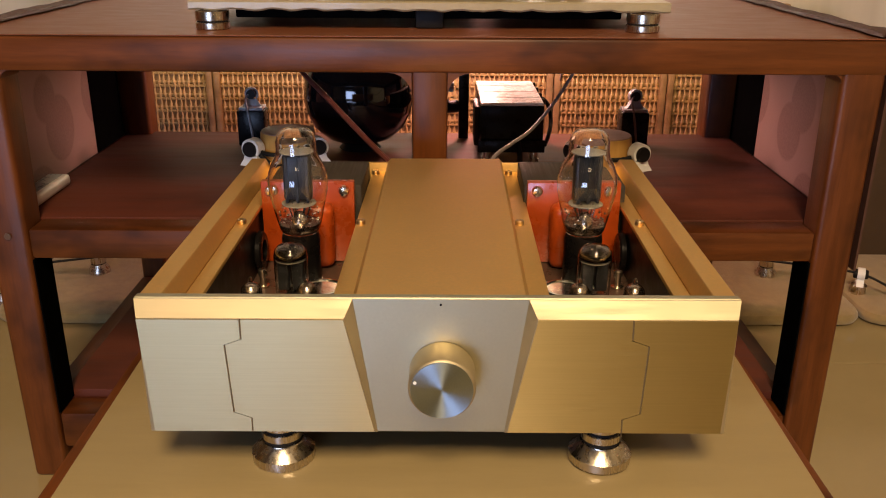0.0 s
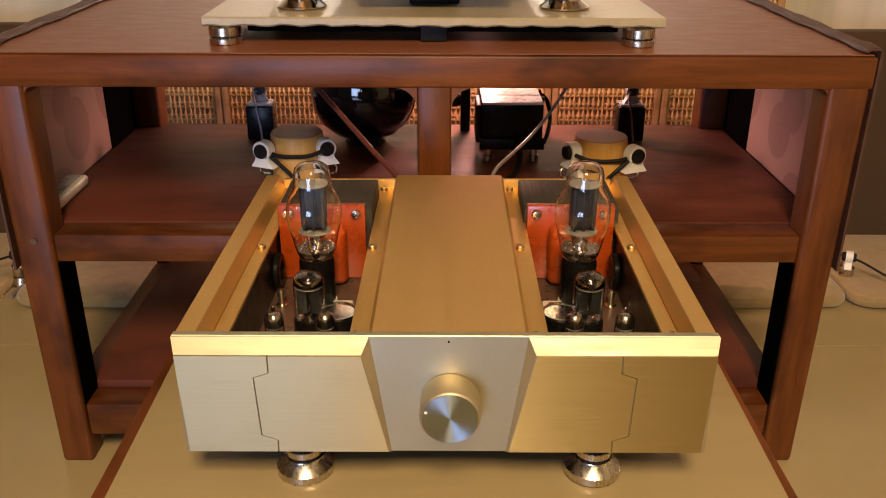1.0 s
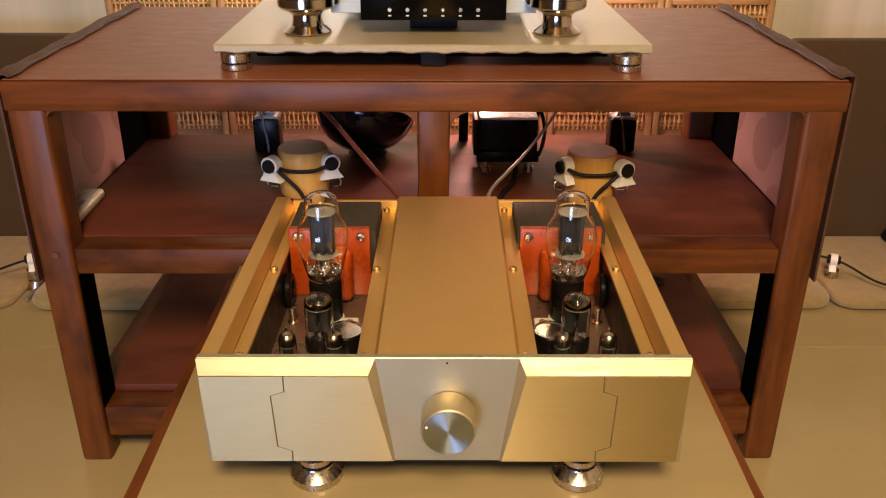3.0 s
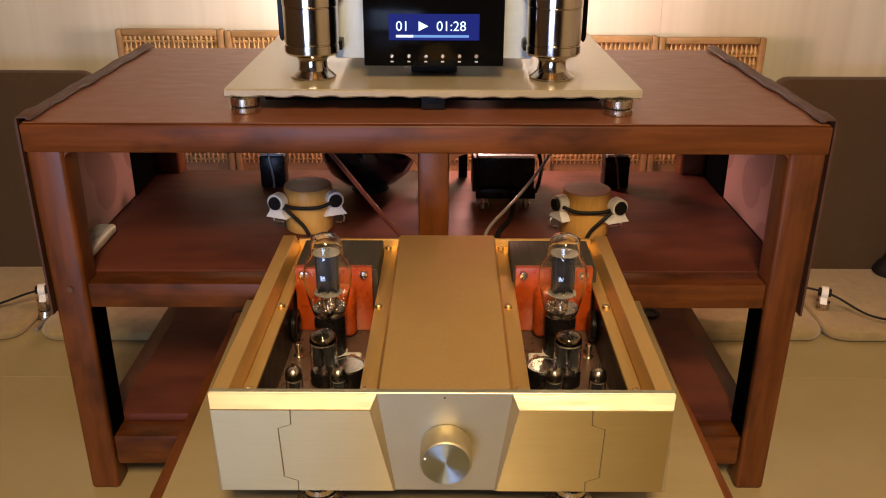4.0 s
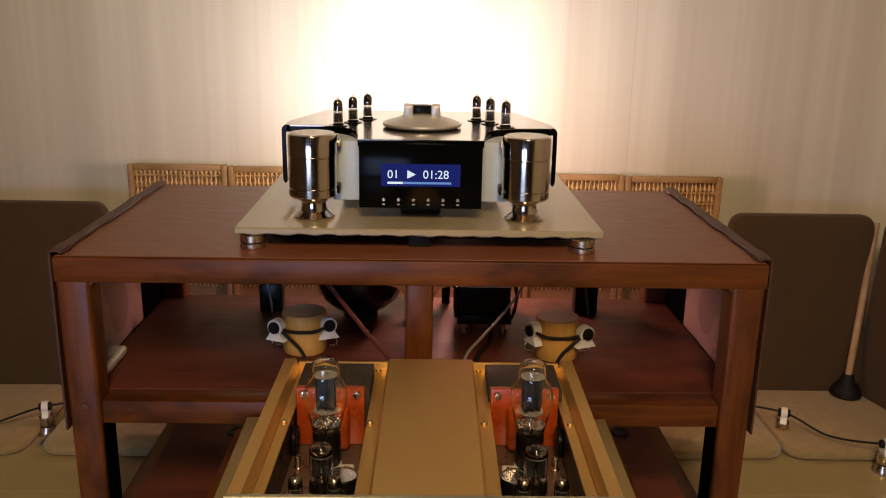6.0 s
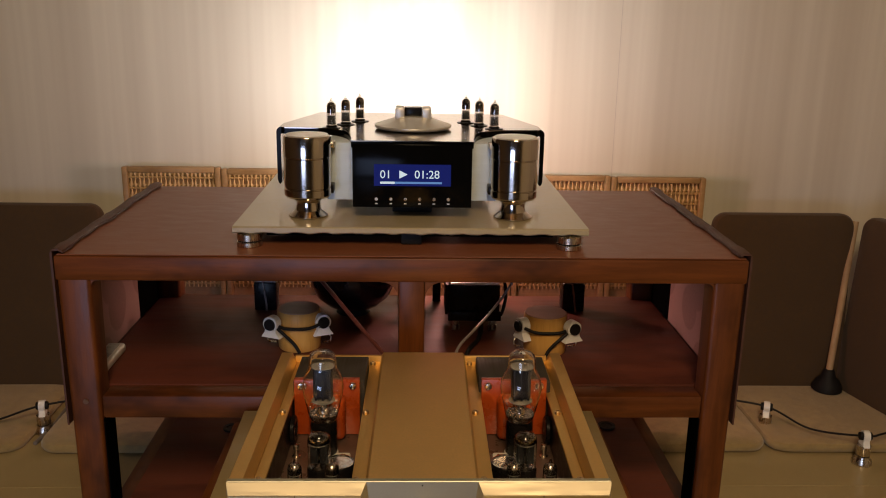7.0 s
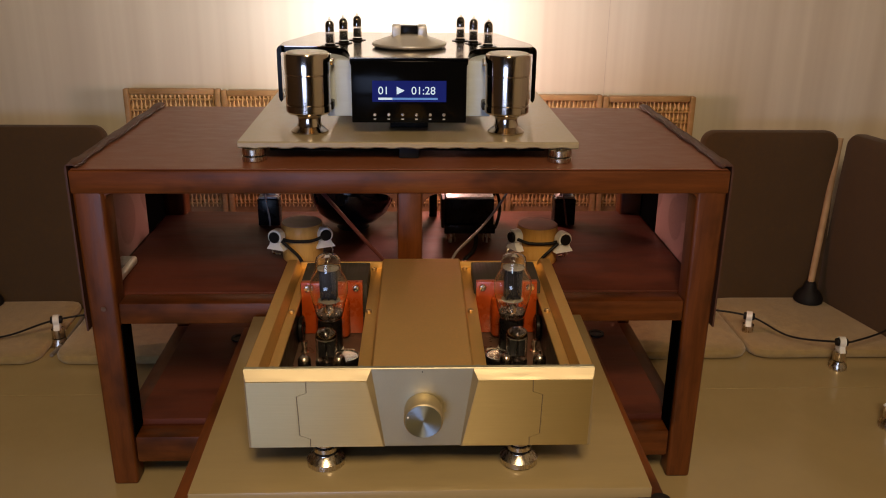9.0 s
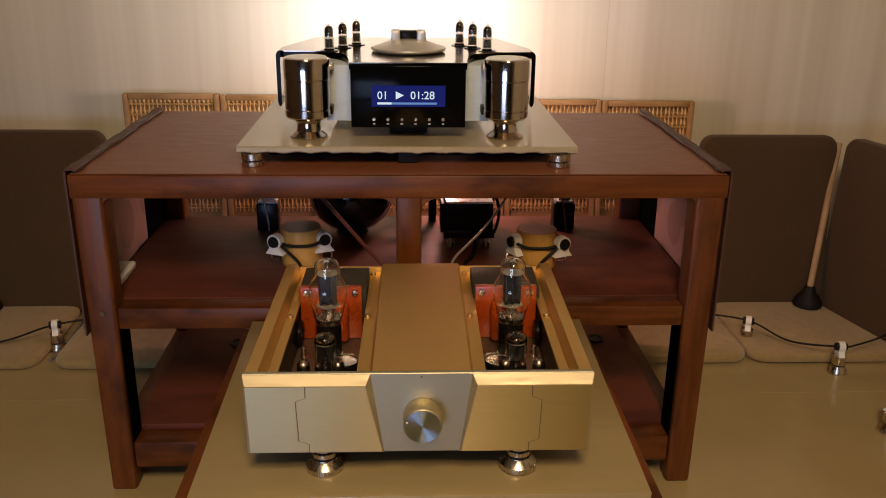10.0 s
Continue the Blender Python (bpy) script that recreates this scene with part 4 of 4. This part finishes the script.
wood_riser((-0.2255, 0.726, SH), 1)
wood_riser((0.2450, 0.708, SH), -1)
for x in (-0.324, 0.341):
    t = thing("black_riser", (x, 0.95, SH), "small black block carrying a grey cable clip", "cable riser", "black risers")
    part("block", box(-0.024, 0.024, -0.020, 0.020, 0.0, 0.062, 0.003), M_BLACK, t)
    part("pad", box(-0.021, 0.021, -0.018, 0.018, 0.062, 0.067, 0.002), M_GREYCLIP, t)
    bm = clip_shape(0.012)
    bm.transform(pose(0, 0, 0.067, 0, 0, 15) @ Matrix.Scale(0.8, 4))
    part("clip", bm, M_GREYCLIP, t, "grey plastic clip")
    bm = lathe([(0, -0.009), (0.008, -0.009), (0.008, 0.009), (0, 0.009)], 0, 0, 0.088, 20, "y")
    part("plug", bm, M_RUBBER, t)
    part("lead", sweep([(-0.004, -0.008, 0.088), (-0.008, -0.016, 0.080), (-0.004, -0.021, 0.06), (0.002, -0.024, 0.02), (0.004, -0.03, 0.0022)], 0.002, 8), M_GREYCABLE, t)

# round black vessel on a low ring
vs = thing("black_bowl", (-0.136, 0.925, SH), "large glossy black rounded bowl on a small dark foot", "bowl")
part("shell", lathe([(0.0, 0.010), (0.030, 0.011), (0.056, 0.021), (0.077, 0.040), (0.089, 0.066), (0.093, 0.094), (0.090, 0.124), (0.082, 0.146), (0.077, 0.154), (0.073, 0.154), (0.080, 0.140), (0.086, 0.100), (0.070, 0.050), (0.0, 0.024)], seg=56), M_BOWL, vs)
part("foot", lathe([(0.034, 0.0), (0.036, 0.002), (0.030, 0.008), (0.026, 0.0125), (0, 0.0125)], seg=32), M_RUBBER, vs)

ps = thing("power_supply", (0.1165, 0.852, SH), "black power supply with pale slotted top on metal feet", "power supply")
part("case", box(-0.0505, 0.0505, -0.045, 0.160, 0.026, 0.098, 0.002), M_BLACK, ps, "black metal case")
part("flange", box(-0.0535, 0.0535, -0.050, -0.0455, 0.024, 0.044, 0.001), M_BLACK, ps)
for i in range(4):
    y = -0.0445 + 0.0510 * i
    part("fin", box(-0.0500, 0.0500, y, y + 0.0480, 0.0982, 0.1025, 0.001, 1), M_FIN, ps, "pale painted top strip")
    part("fin_clip", lathe([(0.0045, 0.0), (0.0045, 0.006), (0.003, 0.008), (0, 0.008)], 0.0530, y + 0.049, 0.092, 12), M_BLACK, ps)
for x in (-0.038, 0.038):
    for y in (-0.03, 0.14):
        part("foot", lathe([(0.009, 0.0), (0.009, 0.010), (0.007, 0.011), (0.007, 0.0258)], x, y, 0, 16), M_STEEL, ps)
part("side_cable", sweep([(0.052, 0.06, 0.094), (0.066, 0.045, 0.084), (0.070, 0.02, 0.060), (0.062, -0.02, 0.045), (0.054, -0.04, 0.034)], 0.0035, 8), M_CABLE, ps)
part("terminal_block", box(-0.0590, -0.0512, -0.03, 0.04, 0.030, 0.094, 0.002), M_IRON, ps)

# upright black stick and plug by the centre post
t = thing("plug_stand", (0.045, 1.0, SH), "thin black upright with a cable plug", "plug")
part("upright", box(-0.009, 0.009, -0.006, 0.006, 0.0, 0.19, 0.002), M_BLACK, t)
part("plug", sweep([(-0.012, -0.01, 0.06), (-0.03, -0.02, 0.062), (-0.045, -0.02, 0.075)], 0.011, 12), M_RUBBER, t)
part("plug_ring", sweep([(-0.02, -0.012, 0.095), (-0.045, -0.016, 0.098)], 0.009, 12, 1), M_GREYCLIP, t)


def cable(name, label, pts, r, m):
    return tagged(part(name, sweep(pts, r, 8, 10), m), label, "cable")


cable("signal_cable", "thin dark red cable running from amplifier up under the rack top", [(-0.034, 0.381, 0.470), (-0.052, 0.408, 0.488), (-0.090, 0.465, 0.509), (-0.142, 0.550, 0.538), (-0.190, 0.640, 0.561), (-0.220, 0.75, 0.574), (-0.24, 0.95, 0.575), (-0.245, 1.12, 0.55), (-0.245, 1.2, 0.45)], 0.0034, M_REDCABLE)
cable("signal_cable", "thin grey cable running from amplifier up under the rack top", [(0.052, 0.391, 0.465), (0.062, 0.43, 0.490), (0.092, 0.51, 0.490), (0.124, 0.60, 0.486), (0.160, 0.645, 0.515), (0.197, 0.70, 0.555), (0.225, 0.80, 0.573), (0.24, 1.0, 0.573), (0.245, 1.12, 0.55), (0.245, 1.2, 0.45)], 0.0023, M_GREYCABLE)
cable("mains_cable", "thick dark cable curving down from the power supply", [(0.125, 0.795, 0.425), (0.128, 0.775, 0.400), (0.120, 0.745, 0.3850), (0.098, 0.69, 0.3840), (0.084, 0.60, 0.3840), (0.08, 0.52, 0.392), (0.08, 0.42, 0.42), (0.08, 0.395, 0.43)], 0.0046, M_RUBBER)

sb = thing("slim_silver_device", (-0.556, 0.630, SH), "slim silver device with rounded edge lying on the shelf", "device")
part("case", box(-0.024, 0.010, -0.066, 0.066, 0.0, 0.017, 0.006, 4), M_SILVERBOX, sb)
part("top_inlay", box(-0.018, 0.002, -0.058, 0.058, 0.0172, 0.0178), M_GREYCLIP, sb)

# ---------------------------------------------------------------- behind the rack: wicker panels
def wicker_panel(x0, x1, y, z1, group):
    t = thing("wicker_panel", ((x0 + x1) / 2, y, 0.0), "straw-coloured woven wicker panel in a cane frame", "wicker panel", group)
    cx = (x0 + x1) / 2
    hw = (x1 - x0) / 2 - 0.001
    fr = 0.016
    for nm, b in (("frame_stile", (-hw, -hw + fr, 0.0, z1)), ("frame_stile", (hw - fr, hw, 0.0, z1)), ("frame_rail", (-hw + fr, hw - fr, z1 - fr, z1)), ("frame_rail", (-hw + fr, hw - fr, 0.0, fr))):
        part(nm, box(b[0], b[1], -0.012, 0.012, b[2], b[3], 0.004), M_CANE, t)
    part("backing", box(-hw + fr, hw - fr, 0.008, 0.011, fr, z1 - fr), M_WICKERBACK, t)
    n, pitch = int((2 * hw - 2 * fr) / 0.0115), 0.030
    up = bmesh.new()
    rr = random.Random(int(cx * 1000))
    top, bottom = z1 - fr, 0.25
    for i in range(n):
        x = -hw + fr + (i + 0.5) * (2 * hw - 2 * fr) / n
        ph, dx = (i % 2) * math.pi, rr.uniform(-0.0008, 0.0008)
        steps = 44
        prev = None
        for k in range(steps + 1):
            z = bottom + (top - bottom) * k / steps
            a = math.cos(2 * math.pi * z / pitch)
            w = 0.0032 + 0.0016 * a + rr.uniform(-0.0003, 0.0003)
            yy = -0.004 - 0.0035 * a
            xx = x + dx + 0.0010 * math.sin(2 * math.pi * z / pitch + ph)
            ring = [up.verts.new(c) for c in ((xx - w, yy + 0.0015, z), (xx, yy - 0.0015, z), (xx + w, yy + 0.0015, z), (xx, yy + 0.003, z))]
            if prev:
                for q in range(4):
                    up.faces.new((prev[q], prev[(q + 1) % 4], ring[(q + 1) % 4], ring[q]))
            prev = ring
    part("upright_reeds", up, M_REED, t, "woven upright reeds", kind="stuff")
    across = bmesh.new()
    z = bottom + pitch / 2
    while z < top:
        for dz in (-0.0045, 0.0045):
            sweep([(-hw + fr, -0.001, z + dz), (-hw * 0.3, 0.0, z + dz + rr.uniform(-0.001, 0.001)), (hw * 0.3, 0.0, z + dz + rr.uniform(-0.001, 0.001)), (hw - fr, -0.001, z + dz)], 0.0034, 5, 3, across)
        z += pitch
    part("cross_reeds", across, M_REED, t, "pairs of level reeds", kind="stuff")
    return t


WX0, WX1 = -0.796, 0.804
for i in range(6):
    wicker_panel(WX0 + (WX1 - WX0) * i / 6, WX0 + (WX1 - WX0) * (i + 1) / 6, 1.500, 0.590 - 0.0030 * i, "wicker panels")

# ---------------------------------------------------------------- upholstered back pads, floor mats, plungers
def soft_slab(w, d, h, r, edge, sag=0.0, seed=1):
    """A cushion: rounded outline, soft edges. Lies flat, origin at the middle of its underside."""
    out = []
    for sx, sy, a0 in ((1, 1, 0), (-1, 1, 90), (-1, -1, 180), (1, -1, 270)):
        out += arc(sx * (w / 2 - r), sy * (d / 2 - r), r, a0, a0 + 90, 6)
    bm = bmesh.new()
    rings = []
    for inset, z in ((edge, 0.0), (edge * 0.3, edge * 0.3), (0, edge), (0, h - edge), (edge * 0.3, h - edge * 0.3), (edge, h), (edge * 3, h + 0.002)):
        kx, ky = (w / 2 - inset) / (w / 2), (d / 2 - inset) / (d / 2)
        rings.append([bm.verts.new((x * kx, y * ky, z + sag * noise.noise((x * 5 + seed, y * 5, 0)))) for x, y in out])
    for a, b in zip(rings, rings[1:]):
        for i in range(len(out)):
            j = (i + 1) % len(out)
            bm.faces.new((a[i], a[j], b[j], b[i]))
    bm.faces.new(rings[0]), bm.faces.new(rings[-1])
    return bm


def back_pad(x, y, w, h, turn, lean):
    t = thing("back_pad", (x, y, 0.0), "brown upholstered back pad with rounded corners against the wall", "cushion", "back pads")
    bm = soft_slab(w, h, 0.045, 0.035, 0.012, 0.002, x)
    bm.transform(pose(0, 0, 0, 0, 0, turn) @ pose(0, 0, h / 2, 90 - lean, 0, 0))
    part("cover", bm, M_BROWNPAD, t)
    bm = sweep([(-w / 2 + 0.02, 0.0, 0.006), (0, 0.0, 0.006), (w / 2 - 0.02, 0.0, 0.006)], 0.003, 6, 2)
    bm.transform(pose(0, 0, 0, 0, 0, turn) @ pose(0, -0.045, 0.008))
    part("piping", bm, M_BROWNPAD, t)
    return t


back_pad(0.985, 1.390, 0.380, 0.500, 0, 5)
back_pad(1.262, 1.150, 0.420, 0.505, -76, 3)
back_pad(-1.017, 1.392, 0.400, 0.508, 0, 5)
back_pad(-1.43, 1.392, 0.405, 0.508, 0, 5)


def floor_mat(x, y, w, d, turn=0):
    t = thing("floor_mat", (x, y, 0.001), "beige plush square floor mat with rounded corners", "mat", "floor mats")
    part("plush", soft_slab(w, d, 0.026, 0.045, 0.010, 0.004, x * 3), M_MAT, t)
    t.matrix_world = pose(x, y, 0.001, 0, 0, turn)
    return t


floor_mat(1.050, 1.168, 0.40, 0.352)
floor_mat(0.645, 1.170, 0.40, 0.352)
floor_mat(0.225, 1.170, 0.42, 0.352)
floor_mat(-0.210, 1.170, 0.42, 0.352)
floor_mat(-0.657, 1.168, 0.44, 0.352)
floor_mat(-1.125, 1.170, 0.42, 0.352)


def plunger(at, top):
    t = thing("plunger", at, "plunger with wooden handle and black rubber cup", "plunger", "plungers")
    part("cup", lathe([(0.036, 0.0), (0.0395, 0.003), (0.0385, 0.014), (0.031, 0.028), (0.019, 0.040), (0.015, 0.056), (0.012, 0.060), (0, 0.060)], seg=32), M_RUBBER, t, "black rubber cup")
    d = Vector(top) - Vector(at)
    part("handle", sweep([(0, 0, 0.050), tuple(d * 0.5 + Vector((0, 0, 0.02))), tuple(d)], 0.0090, 14, 4), M_PALEWOODZ, t, "pale wooden handle")
    return t


plunger((1.122, 1.297, 0.030), (1.180, 1.380, 0.482))
plunger((-1.160, 1.300, 0.030), (-1.215, 1.380, 0.492))


# ---------------------------------------------------------------- cable lifters and floor cables
def cable_lifter(at, turn=0):
    t = thing("cable_lifter", at, "turned steel foot with a white clip holding a cable", "cable lifter", "cable lifters")
    ft = part("foot", lathe([(0.0200, 0.0), (0.0215, 0.001), (0.0215, 0.008), (0.0150, 0.018), (0.0150, 0.020)], seg=28), M_STEEL, t)
    part("ring", lathe([(0.0130, 0.0198), (0.0140, 0.0210), (0.0130, 0.0225)], seg=24), M_RUBBER, ft)
    part("neck", lathe([(0.0145, 0.0222), (0.0150, 0.023), (0.0150, 0.044), (0.0140, 0.045), (0, 0.045)], seg=28), M_STEEL, ft)
    bm = clip_shape(0.016)
    bm.transform(pose(0, 0, 0.0445, 0, 0, 90 + turn) @ Matrix.Scale(0.85, 4))
    part("clip", bm, M_CLIP, t, "white plastic clip")
    bm = lathe([(0.0, -0.013), (0.0085, -0.013), (0.0094, -0.010), (0.0094, 0.010), (0.0085, 0.013), (0, 0.013)], 0, 0, 0, 20, "x")
    bm.transform(pose(0, 0, 0.0666, 0, 0, turn))
    part("grommet", bm, M_RUBBER, t, "black rubber grommet")
    t.scale = (1.05, 1.05, 1.05)
    return t


LIFTERS = [((0.876, 1.106, 0.0), -20), ((1.047, 0.950, 0.0), -5), ((-0.902, 1.110, 0.0), 12), ((1.030, 0.675, 0.0), 30), ((0.715, 1.200, 0.028), 0), ((-0.735, 1.200, 0.028), 0)]
for at, turn in LIFTERS:
    cable_lifter(at, turn)
cable("speaker_cable", "black speaker cable sagging between lifters", [(0.60, 1.20, 0.075), (0.75, 1.15, 0.075), (0.876, 1.106, 0.0700), (0.955, 1.030, 0.048), (1.047, 0.950, 0.0700), (1.10, 0.975, 0.062), (1.175, 1.00, 0.072), (1.22, 1.02, 0.09)], 0.0026, M_CABLE)
cable("speaker_cable", "black speaker cable sagging between lifters", [(-0.55, 1.20, 0.085), (-0.74, 1.15, 0.080), (-0.902, 1.110, 0.0700), (-1.02, 1.08, 0.040), (-1.16, 1.05, 0.032), (-1.35, 1.02, 0.05)], 0.0026, M_CABLE)
cable("mains_cable", "flat grey mains cable on the floor beside the mat", [(-0.897, 1.040, 0.0055), (-0.891, 1.12, 0.0055), (-0.893, 1.20, 0.0055), (-0.900, 1.28, 0.0055), (-0.899, 1.33, 0.0055)], 0.005, M_GREYCABLE)

# ---------------------------------------------------------------- floor tiles, last
tile_me = None
TS = 0.8
for i in range(5):
    for j in range(6):
        x0, y0 = -1.95 + i * TS, -3.15 + j * TS
        if tile_me is None:
            ob = part("tile", box(-TS / 2 + 0.0008, TS / 2 - 0.0008, -TS / 2 + 0.0008, TS / 2 - 0.0008, -0.010, 0.0, 0.0006, 1), M_FLOOR, floor)
            tile_me = ob.data
        else:
            ob = new("tile", tile_me)
            ob.parent = floor
        ob.matrix_world = pose(x0 + TS / 2, y0 + TS / 2, 0)
